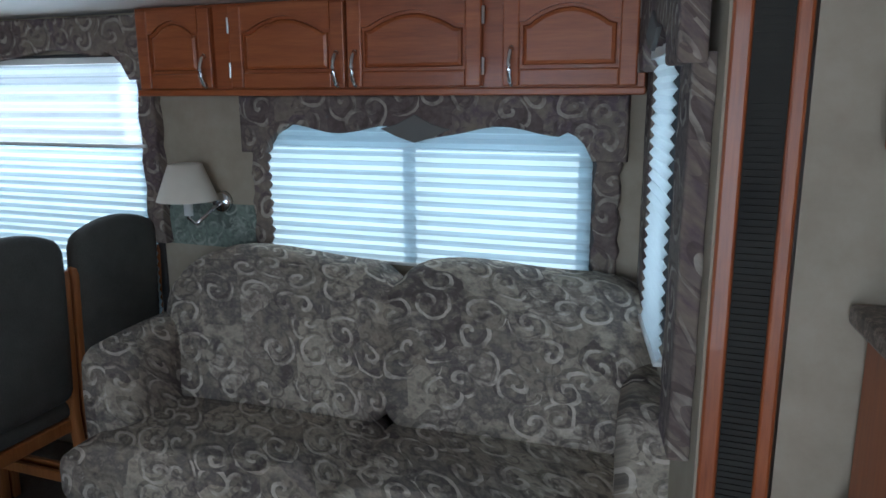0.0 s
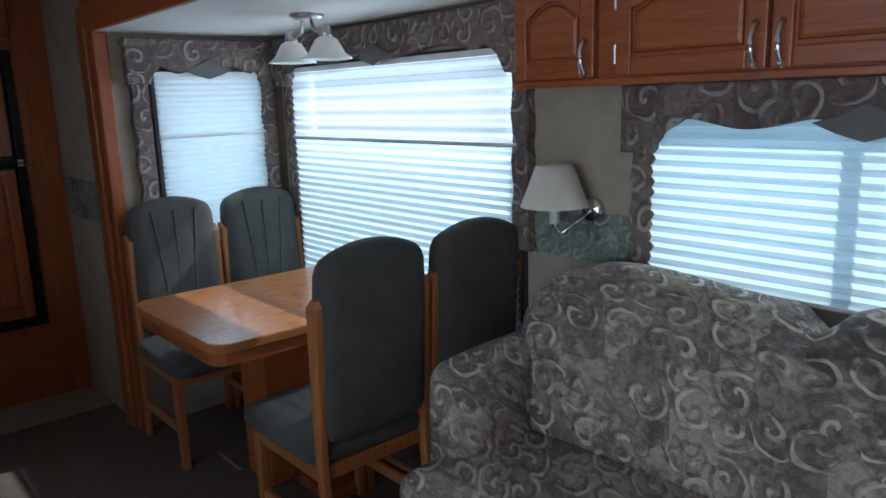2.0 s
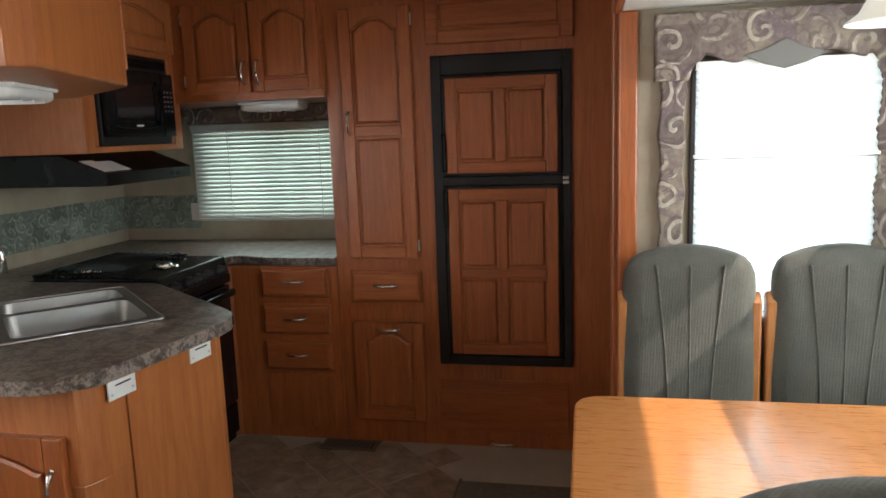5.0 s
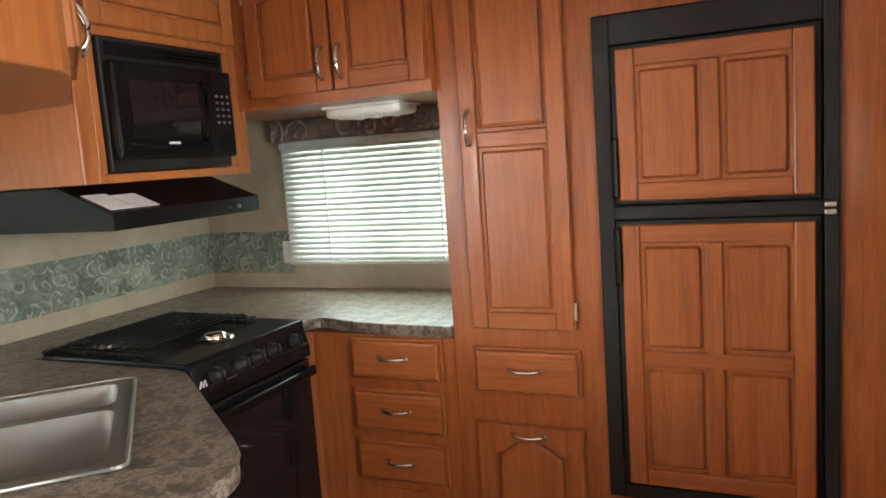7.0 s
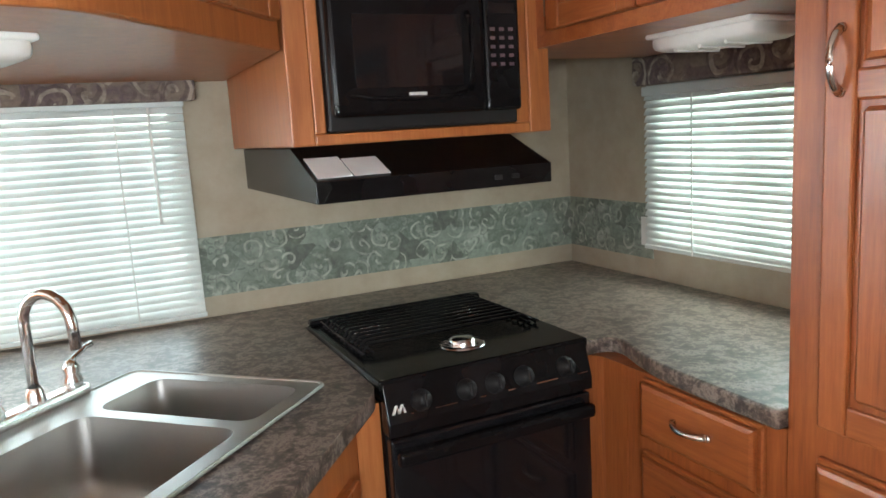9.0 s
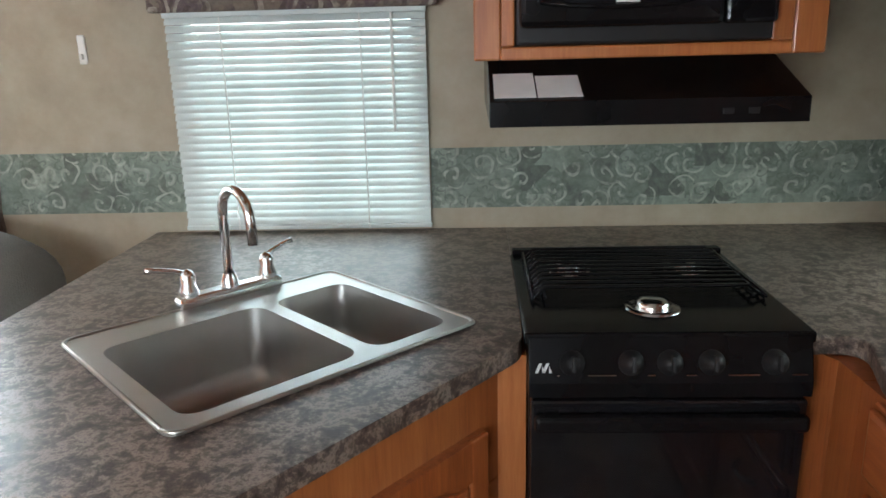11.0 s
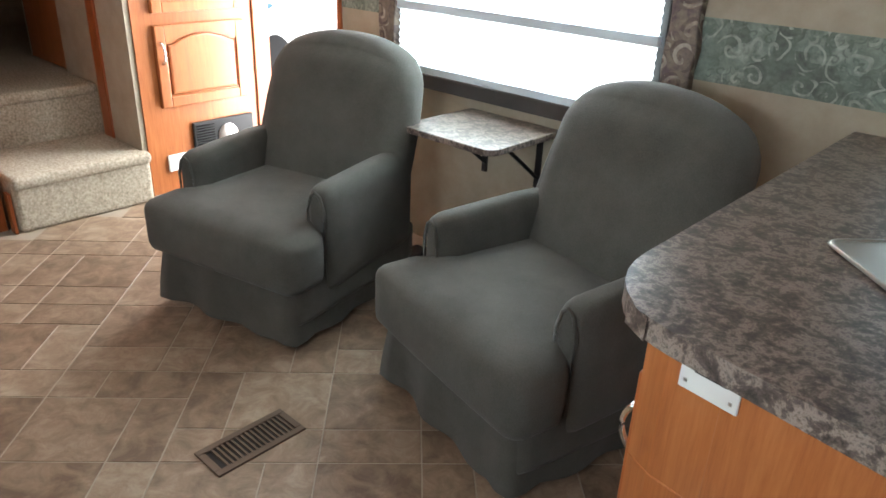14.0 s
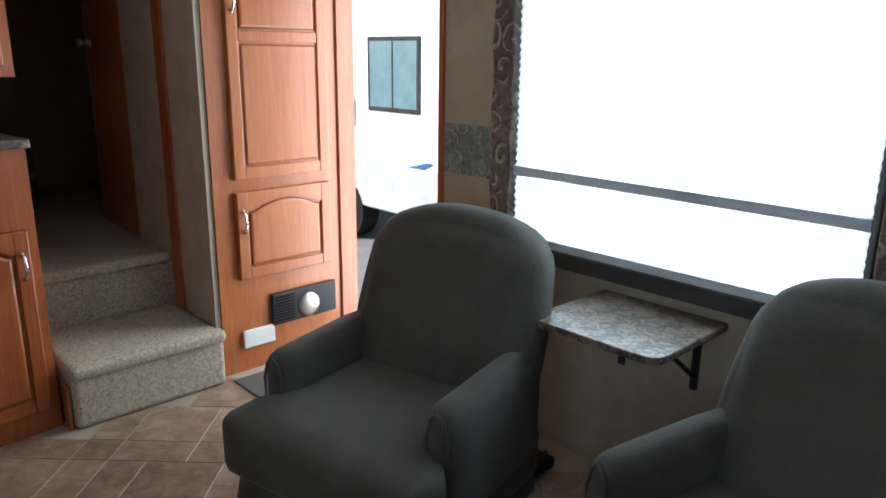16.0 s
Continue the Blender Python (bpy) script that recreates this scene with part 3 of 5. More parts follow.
# south wall (faces north: local x runs west)
window("window_5", on_wall(0.36, SOUTH, "N"), 1.27, 0.82, 1.8, "large dark-framed window behind the armchairs")
pleated_shade("pleated_blind", on_wall(0.36, SOUTH + 0.045, "N"), 1.27, [(0.845, 1.082, south_cloth, 0.03), (1.11, 1.76, south_cloth, 0.03)], "sheer white pleated blind, lowered, glowing with daylight", 0.036)
valance("valance", on_wall(0.5, SOUTH, "N"), 1.55, 2.02, 1.78, 1.84, 0.84, 0.13, drape, "scrolled tapestry valance over the large window")
window("window_6", on_wall(-1.68, SOUTH, "N"), 0.76, 0.95, 1.62, "dark-framed kitchen window over the sink")
window("window_7", on_wall(WEST, 1.66, "E"), 0.94, 1.05, 1.56, "dark-framed kitchen window at the rear")


def mini_blind(name, at, w, z0, z1, label, pitch=0.024, tilt=60):
    """Aluminium slats, each hung on its own, with ladder tapes and a wand."""
    b = thing(name, at, label, "blind")
    part("head_rail", boxes((0, w, -0.03, 0.0, z1 - 0.03, z1), bevel=0.003), blind_white, b)
    part("bottom_rail", boxes((0, w, -0.026, -0.006, z0, z0 + 0.014), bevel=0.003), blind_white, b)
    bm = bmesh.new()
    n, a = 5, radians(tilt)
    pts = []
    for i in range(n):
        t = (i / (n - 1) - 0.5) * 0.026
        c = 0.0022 * (1 - (2 * i / (n - 1) - 1) ** 2)
        pts.append((t * math.cos(a) - c * math.sin(a), t * math.sin(a) + c * math.cos(a)))
    rows = [(bm.verts.new((0.003, y, z)), bm.verts.new((w - 0.003, y, z))) for y, z in pts]
    rows2 = [(bm.verts.new((0.003, y, z - 0.0008)), bm.verts.new((w - 0.003, y, z - 0.0008))) for y, z in pts]
    for r in (rows, rows2):
        for (p, q), (s, t) in zip(r, r[1:]):
            bm.faces.new((p, q, t, s))
    first = part("slat", bm, blind_white, b, smooth=True)
    count = int((z1 - z0 - 0.05) / pitch) + 2
    for i in range(count):
        z = z0 + 0.028 + i * pitch
        ob = first if i == 0 else new("slat", first.data)
        ob.parent = b
        ob.matrix_basis = pose(0, -0.016, z, random.uniform(-2, 2), 0, 0)
    for x in (w * 0.22, w * 0.75):
        part("ladder_cord", boxes((x - 0.002, x + 0.002, -0.031, -0.029, z0, z1 - 0.03)), white_plastic, b)
    bm = bmesh.new()
    tube(bm, [(w * 0.87, -0.036, z1 - 0.03), (w * 0.87, -0.04, z0 + (z1 - z0) * 0.45)], 0.004, 6)
    part("wand", bm, white_plastic, b, "clear plastic tilt wand")
    return b


mini_blind("mini_blind", on_wall(-1.658, SOUTH + 0.012, "N"), 0.80, 0.93, 1.62, "white aluminium mini blind, lowered, over the sink")
mini_blind("mini_blind", on_wall(WEST + 0.02, 1.625, "E"), 1.02, 1.03, 1.57, "white aluminium mini blind, lowered, over the rear counter")
_v = thing("valance_box", on_wall(-1.625, SOUTH, "N"), "short scrolled tapestry valance over the sink blind", "valance")
part("board", boxes((0, 0.87, -0.07, -0.03, 1.605, 1.7), bevel=0.01), drape, _v)
part("return_board", boxes((0.004, 0.86, -0.03, 0, 1.66, 1.694)), drape, _v)
_v = thing("valance_box", on_wall(WEST, 1.6, "E"), "short scrolled tapestry valance over the rear blind", "valance")
part("board", boxes((0, 1.05, -0.07, -0.03, 1.575, 1.67), bevel=0.01), drape, _v)
part("return_board", boxes((0.004, 1.04, -0.03, 0, 1.63, 1.664)), drape, _v)

# ---- cabinets ----


def arch(x0, x1, z_side, z_mid, n=14):
    """Points of a cathedral curve from x0 to x1."""
    pts = []
    for i in range(n + 1):
        t = i / n
        s = 0.5 - 0.5 * math.cos(2 * math.pi * min(max((t - 0.06) / 0.88, 0), 1))
        pts.append((x0 + (x1 - x0) * t, z_side + (z_mid - z_side) * s ** 0.42))
    return pts


def panel_door(parent, x, z, w, h, arched=False, handle="", rows=1, cols=1, mat=None, y=0.0, hinges="", rail=0.055, name="door"):
    """A raised-panel door, its lower left corner at x, z; the front looks to -y. handle: l, r (upright), t or m (level)."""
    mat = mat or oak
    bm = bmesh.new()
    t, k = 0.024, min(rail, w * 0.2, h * 0.24)
    box(bm, 0, w, -t * 0.55, 0, 0, h)
    door = part(name, bm, mat, parent, at=pose(x, y, z))

    def rail_part(kind, *b):
        bm = bmesh.new()
        box(bm, b[0], b[1], -t * b[4], -t * 0.5, b[2], b[3], 0.005)
        part(kind, bm, oak_x if kind == "rail" and mat is oak else mat, door)

    rail_part("stile", 0, k, 0, h, 1)
    rail_part("stile", w - k, w, 0, h, 1)
    rail_part("rail", k, w - k, 0, k, 1)
    rise = min(0.034, w * 0.1) if arched else 0
    if arched:
        bm = bmesh.new()
        pts = [(k, h)] + [(a, b) for a, b in arch(k, w - k, h - k - rise, h - k * 0.75)] + [(w - k, h)]
        prism(bm, pts, -t, -t * 0.5, "xz")
        part("rail", bm, mat, door)
    else:
        rail_part("rail", k, w - k, h - k, h, 1)
    if isinstance(rows, int):
        cuts = [k + (h - 2 * k) * i / rows for i in range(rows + 1)]
    else:
        cuts = [k] + [h * q for q in rows] + [h - k]
    xs = [k + (w - 2 * k) * i / cols for i in range(cols + 1)]
    m = k * 0.45
    for c in cuts[1:-1]:
        rail_part("rail", k, w - k, c - m, c + m, 1)
    for c in xs[1:-1]:
        rail_part("mullion", c - m, c + m, k, h - k, 0.985)
    g = 0.01
    for i in range(len(cuts) - 1):
        for j in range(cols):
            a = xs[j] + (m if j else 0) + g
            b = xs[j + 1] - (m if j < cols - 1 else 0) - g
            c = cuts[i] + (m if i else 0) + g
            d = cuts[i + 1] - (m if i < len(cuts) - 2 else 0) - g
            bm = bmesh.new()
            if arched and i == len(cuts) - 2:
                pts = [(a, c)] + [(p, q - g) for p, q in arch(a, b, h - k - rise, h - k * 0.75)] + [(b, c)]
                prism(bm, pts, -t * 0.97, -t * 0.3, "xz", 0.013)
            else:
                box(bm, a, b, -t * 0.97, -t * 0.3, c, d, min(0.0145, t * 0.32), 1)
            part("panel", bm, mat, door)
    if handle:
        hx, hz, level = {"l": (k * 0.55, h * 0.22, 0), "r": (w - k * 0.55, h * 0.22, 0), "t": (w / 2, h - k * 0.55, 1), "m": (w / 2, h / 2, 1),
                         "lt": (k * 0.55, h - 0.14, 0), "rt": (w - k * 0.55, h - 0.14, 0), "lm": (k * 0.55, h * 0.555, 0), "lu": (k * 0.55, h * 0.72, 0)}[handle]
        pull(door, hx, hz, level, -t)
    for hz in ((0.06, h - 0.06) if hinges else ()):
        hx = -0.004 if hinges == "l" else w + 0.004
        bm = bmesh.new()
        tube(bm, [(hx, -t * 0.7, hz - 0.025), (hx, -t * 0.7, hz + 0.025)], 0.0055, 8)
        part("hinge", bm, nickel, door)
    return door


def pull(door, x, z, level, y):
    """A bow handle with flared feet."""
    bm = bmesh.new()
    pts, rs = [], []
    for i in range(11):
        s = i / 10
        q = (s - 0.5) * 0.1
        out = y - 0.004 - 0.024 * math.sin(math.pi * s) ** 0.7
        pts.append((x + q, out, z) if level else (x, out, z + q))
        rs.append(0.008 - 0.0022 * math.sin(math.pi * s))
    tube(bm, pts, rs, 8)
    for q in (-0.05, 0.05):
        c = (x + q, y, z) if level else (x, y, z + q)
        tube(bm, [c, (c[0], y - 0.006, c[2])], [0.009, 0.0075], 8)
    part("handle", bm, chrome, door, "bright bow handle", True)


def drawer(parent, x, z, w, h):
    bm = bmesh.new()
    box(bm, 0, w, -0.014, 0, 0, h, 0.003, 1)
    d = part("drawer_front", bm, oak_x, parent, at=pose(x, 0, z))
    bm = bmesh.new()
    prism(bm, [(0.008, 0.008), (w - 0.008, 0.008), (w - 0.008, h - 0.008), (0.008, h - 0.008)], -0.03, -0.012, "xz", 0.012)
    part("raised_field", bm, oak_x, d)
    pull(d, w / 2, h * 0.55, 1, -0.03)


# rear wall units, fronts looking east
FRONT = -3.30
pantry = thing("pantry_cabinet", pose(FRONT, 2.65, 0, 0, 0, 90), "tall reddish oak pantry with arched doors and a drawer", "cabinet")
part("carcass", boxes((0, 0.455, 0.001, 0.6, 0, CEIL - 0.004)), oak, pantry)
panel_door(pantry, 0.075, 0.915, 0.33, 1.13, True, "lm", rows=(0.52,), hinges="r")
drawer(pantry, 0.07, 0.705, 0.345, 0.15)
panel_door(pantry, 0.07, 0.12, 0.345, 0.485, True, "t")

fridge_unit = thing("fridge_cabinet", pose(FRONT, 3.105, 0, 0, 0, 90), "reddish oak surround of the built-in refrigerator", "cabinet")
part("carcass", boxes((0.0, 0.035, 0.001, 0.6, 0, CEIL - 0.004), (0.648, 0.822, 0.001, 0.6, 0, CEIL - 0.004), (0.035, 0.648, 0.001, 0.6, 0, 0.408), (0.035, 0.648, 0.001, 0.6, 1.822, CEIL - 0.004)), oak, fridge_unit)
part("kick_panel", boxes((0.03, 0.63, -0.008, 0.001, 0.08, 0.335), bevel=0.003), oak_x, fridge_unit)
panel_door(fridge_unit, 0.02, 1.87, 0.64, 0.235, False, "", mat=oak_x)
pull(fridge_unit.children[-1], 0.32, 0.03, 1, -0.02)

fridge = thing("refrigerator", pose(FRONT, 3.132, 0, 0, 0, 90), "black-framed refrigerator with two oak-panelled doors", "refrigerator")
part("frame", boxes((0.008, 0.055, -0.02, 0.05, 0.41, 1.818), (0.585, 0.622, -0.02, 0.05, 0.41, 1.818), (0.055, 0.585, -0.02, 0.05, 0.41, 0.452), (0.055, 0.585, -0.02, 0.05, 1.735, 1.818), bevel=0.004), black_matt, fridge)
part("body", boxes((0.05, 0.59, 0.02, 0.55, 0.45, 1.74)), black_matt, fridge)
for _z0, _z1, _rows in ((0.458, 1.245, 2), (1.29, 1.73, 1)):
    part("door_core", boxes((0.058, 0.58, -0.025, 0.018, _z0, _z1), bevel=0.004), black_matt, fridge)
    panel_door(fridge, 0.075, _z0 + 0.012, 0.49, _z1 - _z0 - 0.024, False, "", rows=_rows, cols=2, y=-0.026, rail=0.05)
part("mid_rail", boxes((0.055, 0.6, -0.03, 0.0, 1.248, 1.287), bevel=0.004), black_matt, fridge)
for _z in (1.06, 1.31):
    part("door_latch", boxes((0.055, 0.075, -0.065, -0.03, _z, _z + 0.17), bevel=0.008), black, fridge, "black grip handle")
for _z in (1.255, 1.275):
    part("hinge", boxes((0.585, 0.612, -0.045, -0.03, _z - 0.007, _z + 0.007), bevel=0.003), nickel, fridge)

drawers = thing("drawer_cabinet", pose(FRONT, 2.19, 0, 0, 0, 90), "oak base cabinet with three drawers", "cabinet")
part("carcass", boxes((0, 0.458, 0.001, 0.595, 0, 0.875)), oak, drawers)
for _z, _h in ((0.722, 0.148), (0.538, 0.15), (0.358, 0.146)):
    drawer(drawers, 0.07, _z, 0.345, _h)
part("kick_panel", boxes((0.07, 0.415, -0.006, 0.001, 0.06, 0.33), bevel=0.002), oak, drawers)

corner = thing("corner_cabinet", pose(0, 0, 0), "oak corner base cabinet beside the stove", "cabinet")
_bm = bmesh.new()
prism(_bm, [(-3.26, 1.16), (-3.26, 2.03), (-3.30, 2.10), (-3.302, 2.187), (-3.895, 2.187), (-3.895, 1.16)], 0, 0.875, "xy")
part("carcass", _bm, oak, corner)

rear_upper = thing("wall_cabinet", pose(-3.264, 1.945, 0, 0, 0, 90), "oak wall cabinet with two arched doors over the rear window", "cabinet")
part("carcass", boxes((-0.3, 0.703, 0.001, 0.63, 1.665, CEIL - 0.004)), oak_y, rear_upper)
panel_door(rear_upper, 0.035, 1.7, 0.325, 0.4, True, "r", hinges="l")
panel_door(rear_upper, 0.37, 1.7, 0.325, 0.4, True, "l")


def dome_light(at, label, w=0.3, d=0.16):
    """A shallow twin plastic light under a cabinet."""
    l = thing("under_cabinet_light", at, label, "light")
    bm = bmesh.new()
    soft_box(bm, -w / 2, w / 2, -d / 2, d / 2, -0.045, 0.0, 0.03, 7)
    part("lens", bm, white_plastic, l, "", True)
    part("base", boxes((-w / 2 - 0.006, w / 2 + 0.006, -d / 2 - 0.006, d / 2 + 0.006, -0.012, 0), bevel=0.004), white_plastic, l)
    for s in (-0.5, 0, 0.5):
        part("rib", boxes((s * w - 0.004 if abs(s) < 0.1 else s * w * 0.5 - 0.004, s * w + 0.004 if abs(s) < 0.1 else s * w * 0.5 + 0.004, -d / 2 + 0.01, d / 2 - 0.01, -0.049, -0.03), bevel=0.002), white_plastic, l)


dome_light(pose(-3.5, 2.3, 1.665, 0, 0, 90), "frosted twin light under the rear wall cabinet")

# sink corner: hung cabinet, microwave cabinet
mw_unit = thing("microwave_cabinet", pose(-2.60, 1.905, 0, 0, 0, 180), "light oak wall cabinet holding the microwave", "cabinet")
for _b in ((0, 0.055, 0.0, 0.76, 1.452, CEIL - 0.004), (0.635, 0.7, 0.0, 0.76, 1.452, CEIL - 0.004), (0.055, 0.635, 0.0, 0.76, 1.452, 1.478), (0.592, 0.635, 0.002, 0.4, 1.478, 1.86), (0.055, 0.083, 0.002, 0.4, 1.478, 1.86), (0.055, 0.635, 0.0, 0.76, 1.86, CEIL - 0.004), (0.055, 0.635, 0.4, 0.76, 1.478, 1.86)):
    part("panel_board", boxes(_b, bevel=0.004), honey, mw_unit)
panel_door(mw_unit, 0.05, 1.885, 0.6, 0.23, True, "", mat=honey)
mw = thing("microwave", pose(-2.685, 1.905, 0, 0, 0, 180), "black built-in microwave with a glass door", "microwave")
part("body", boxes((0.0, 0.505, -0.012, 0.39, 1.48, 1.858), bevel=0.006), black_matt, mw)
part("door", boxes((0.005, 0.4, -0.045, -0.012, 1.512, 1.79), bevel=0.012), black, mw)
part("door_window", boxes((0.06, 0.335, -0.049, -0.045, 1.575, 1.74), bevel=0.0015), black_glass, mw, "dark glass window")
_bm = bmesh.new()
tube(_bm, [(0.045, -0.046, 1.56), (0.1, -0.052, 1.552), (0.2, -0.054, 1.548), (0.3, -0.052, 1.552), (0.34, -0.05, 1.56)], 0.005, 8)
tube(_bm, [(0.352, -0.046, 1.565), (0.352, -0.062, 1.585), (0.352, -0.062, 1.725), (0.352, -0.046, 1.745)], 0.008, 8)
part("door_handle", _bm, black, mw, "", True)
part("control_panel", boxes((0.402, 0.503, -0.04, -0.012, 1.512, 1.79), bevel=0.008), black, mw)
for _i in range(5):
    for _j in range(3):
        part("button", boxes((0.418 + _j * 0.026, 0.431 + _j * 0.026, -0.0415, -0.04, 1.62 + _i * 0.021, 1.628 + _i * 0.021)), plain("button_print", (0.11, 0.07, 0.08), 0.5) if (_i, _j) == (0, 0) else bpy.data.materials["button_print"], mw)
part("display", boxes((0.415, 0.49, -0.042, -0.04, 1.745, 1.77)), black_glass, mw)
part("name_plate", boxes((0.19, 0.235, -0.0475, -0.045, 1.556, 1.563)), white_plastic, mw, "small pale name plate")
part("vent_slot", boxes(*[(0.02, 0.485, -0.016, -0.012, 1.805 + i * 0.012, 1.82 + i * 0.012) for i in range(3)]), black, mw)

hood = thing("range_hood", pose(-2.63, 1.955, 0, 0, 0, 180), "black sloping range hood with white paper labels", "range hood")
_bm = bmesh.new()
prism(_bm, [(0, 1.322), (0.0, 1.372), (0.2, 1.45), (0.81, 1.45), (0.81, 1.322)], 0, 0.632, "yz", 0.003)
part("canopy", _bm, black, hood)
for _x, _w, _l in ((0.01, 0.085, 0.12), (0.098, 0.09, 0.105)):
    _bm = bmesh.new()
    box(_bm, _x, _x + _w, 0.0, _l, 0, 0.001)
    part("paper_label", _bm, white_paper, hood, "white printed paper label", at=pose(0, 0.012, 1.379, 21.3, 0, 0))
for _x in (0.46, 0.51):
    part("switch", boxes((_x, _x + 0.022, -0.005, 0.0, 1.34, 1.352), bevel=0.002), black_matt, hood)

HUNG_Z = 1.665
hung = thing("hanging_cabinet", pose(0, 0, 0), "honey oak cabinet hung from the ceiling over the sink", "cabinet")
_bm = bmesh.new()
prism(_bm, [(-1.5, SOUTH + 0.002), (-1.5, 2.56), (-1.54, 2.61), (-2.17, 2.40), (-2.22, 2.36), (-2.592, 1.9), (-2.599, SOUTH + 0.002)], HUNG_Z, CEIL - 0.004, "xy", 0.006)
part("carcass", _bm, honey, hung)
_at = pose(-2.592, 1.9, 0, 0, 0, math.degrees(math.atan2(0.46, 0.372)) + 180) @ pose(-0.59, 0, 0)
for _x in (0.03, 0.3):
    _d = panel_door(hung, 0, 0, 0.26, 0.36, True, "r" if _x < 0.1 else "l", mat=honey)
    _d.matrix_basis = _at @ pose(_x, 0.0, HUNG_Z + 0.06)
dome_light(pose(-1.95, 2.15, HUNG_Z, 0, 0, 20), "frosted twin light under the hanging cabinet", 0.32, 0.17)

# peninsula
pen = thing("sink_cabinet", pose(0, 0, 0), "oak sink base cabinet with an angled front", "cabinet")
_bm = bmesh.new()
_ring = [(-1.63, SOUTH + 0.002), (-1.63, 2.52), (-1.68, 2.545), (-2.2, 2.625), (-2.655, 2.05), (-2.67, 2.05), (-2.67, SOUTH + 0.002)]
prism(_bm, _ring, 0.0, 0.6, "xy", 0.003)
for (_ax, _ay), (_bx, _by) in zip(_ring, _ring[1:]):
    _d = (Vector((_bx, _by)) - Vector((_ax, _ay))).normalized() * 0.02
    _q = Vector((-_d.y, _d.x))
    _side = bmesh.new()
    prism(_side, [(_ax, _ay), (_bx, _by), (_bx + _q.x, _by + _q.y), (_ax + _q.x, _ay + _q.y)], 0.601, 0.877, "xy")
    part("side_panel", _side, honey, pen)
part("carcass", _bm, honey, pen)
part("corner_stile", boxes((-2.698, -2.671, SOUTH + 0.1, 2.045, 0.0, 0.877), (-2.698, -2.64, 2.046, 2.072, 0.0, 0.877)), honey, pen)
_ang = math.degrees(math.atan2(2.625 - 2.05, -2.2 + 2.655))
_d = panel_door(pen, 0, 0, 0.56, 0.62, True, "", mat=oak)
_d.matrix_basis = pose(-2.655, 2.05, 0, 0, 0, _ang + 180) @ pose(-0.645, 0.0, 0.12)
_d = panel_door(pen, 0, 0, 0.5, 0.62, True, "rt", mat=oak)
_d.matrix_basis = pose(-1.63, 1.98, 0.12, 0, 0, 90)
_n_ang = math.degrees(math.atan2(2.625 - 2.545, -2.2 + 1.68))
_nat = pose(-1.68, 2.545, 0, 0, 0, _n_ang)
part("end_panel", boxes((0.1, 0.5, -0.008, 0.0, 0.04, 0.87), bevel=0.003), honey, pen, at=_nat)
for _x in (0.03, 0.36):
    _b = part("bracket", boxes((_x, _x + 0.1, -0.014, -0.008, 0.805, 0.86), bevel=0.002), white_plastic, pen, "grey-white metal hinge plate", at=_nat)
    part("slot", boxes((_x + 0.025, _x + 0.08, -0.0155, -0.014, 0.842, 0.846)), black_matt, _b)
    for _sx in (0.012, 0.088):
        part("screw", boxes((_x + _sx - 0.003, _x + _sx + 0.003, -0.0155, -0.014, 0.818, 0.824)), nickel, _b)

TOP = 0.918


def rounded(pts, r, n=6):
    """The outline with its corners rounded."""
    out = []
    for i, (p, rr) in enumerate(zip(pts, r)):
        p = Vector(p)
        if not rr:
            out.append(tuple(p))
            continue
        a, b = (Vector(pts[i - 1]) - p).normalized(), (Vector(pts[(i + 1) % len(pts)]) - p).normalized()
        for k in range(n + 1):
            t = k / n
            out.append(tuple((p + a * rr) * (1 - t) ** 2 + p * 2 * t * (1 - t) + (p + b * rr) * t ** 2))
    return out


def slab(outer, hole, z0, z1):
    """A worktop with or without a cut-out."""
    bm = bmesh.new()
    edges = []
    for loop in (outer, hole):
        vs = [bm.verts.new((x, y, z0)) for x, y in loop]
        edges += [bm.edges.new((vs[i], vs[(i + 1) % len(vs)])) for i in range(len(vs))]
    bmesh.ops.triangle_fill(bm, use_beauty=True, use_dissolve=False, edges=edges)
    r = bmesh.ops.extrude_face_region(bm, geom=bm.faces[:])
    bmesh.ops.translate(bm, verts=[v for v in r["geom"] if isinstance(v, bmesh.types.BMVert)], vec=(0, 0, z1 - z0))
    return bm


SINK_AT = pose(-2.177, 2.05, TOP, 0, 0, 225.5)
_hole = [SINK_AT @ Vector((x, y, 0)) for x, y in ((-0.3, -0.235), (0.3, -0.235), (0.3, 0.235), (-0.3, 0.235))]
_outer = rounded([(-1.545, SOUTH + 0.004), (-1.54, 2.53), (-1.66, 2.605), (-2.19, 2.70), (-2.28, 2.62), (-2.69, 2.09), (-2.695, SOUTH + 0.004)], [0, 0.14, 0.06, 0.1, 0.07, 0.04, 0])
worktop = tagged(link("worktop", slab(_outer, [(v.x, v.y) for v in _hole], TOP - 0.04, TOP), counter_mat), "brown stone-look laminate worktop around the sink", "worktop")
_outer = rounded([(-3.255, SOUTH + 0.004), (-3.255, 2.085), (-3.36, 2.075), (-3.285, 2.3), (-3.275, 2.648), (-3.895, 2.648), (-3.895, SOUTH + 0.004)], [0, 0.01, 0.08, 0.1, 0.01, 0, 0])
_bm = bmesh.new()
prism(_bm, _outer, TOP - 0.04, TOP, "xy", 0.006)
prism(_bm, [(-3.254, SOUTH + 0.004), (-3.254, 1.47), (-2.696, 1.47), (-2.696, SOUTH + 0.004)], TOP - 0.04, TOP - 0.0005, "xy")
tagged(link("worktop", _bm, counter_mat), "brown stone-look laminate worktop in the corner", "worktop")
part("cabinet_side", boxes((-3.258, -3.25, 1.2, 2.03, 0, 0.875)), oak, corner)

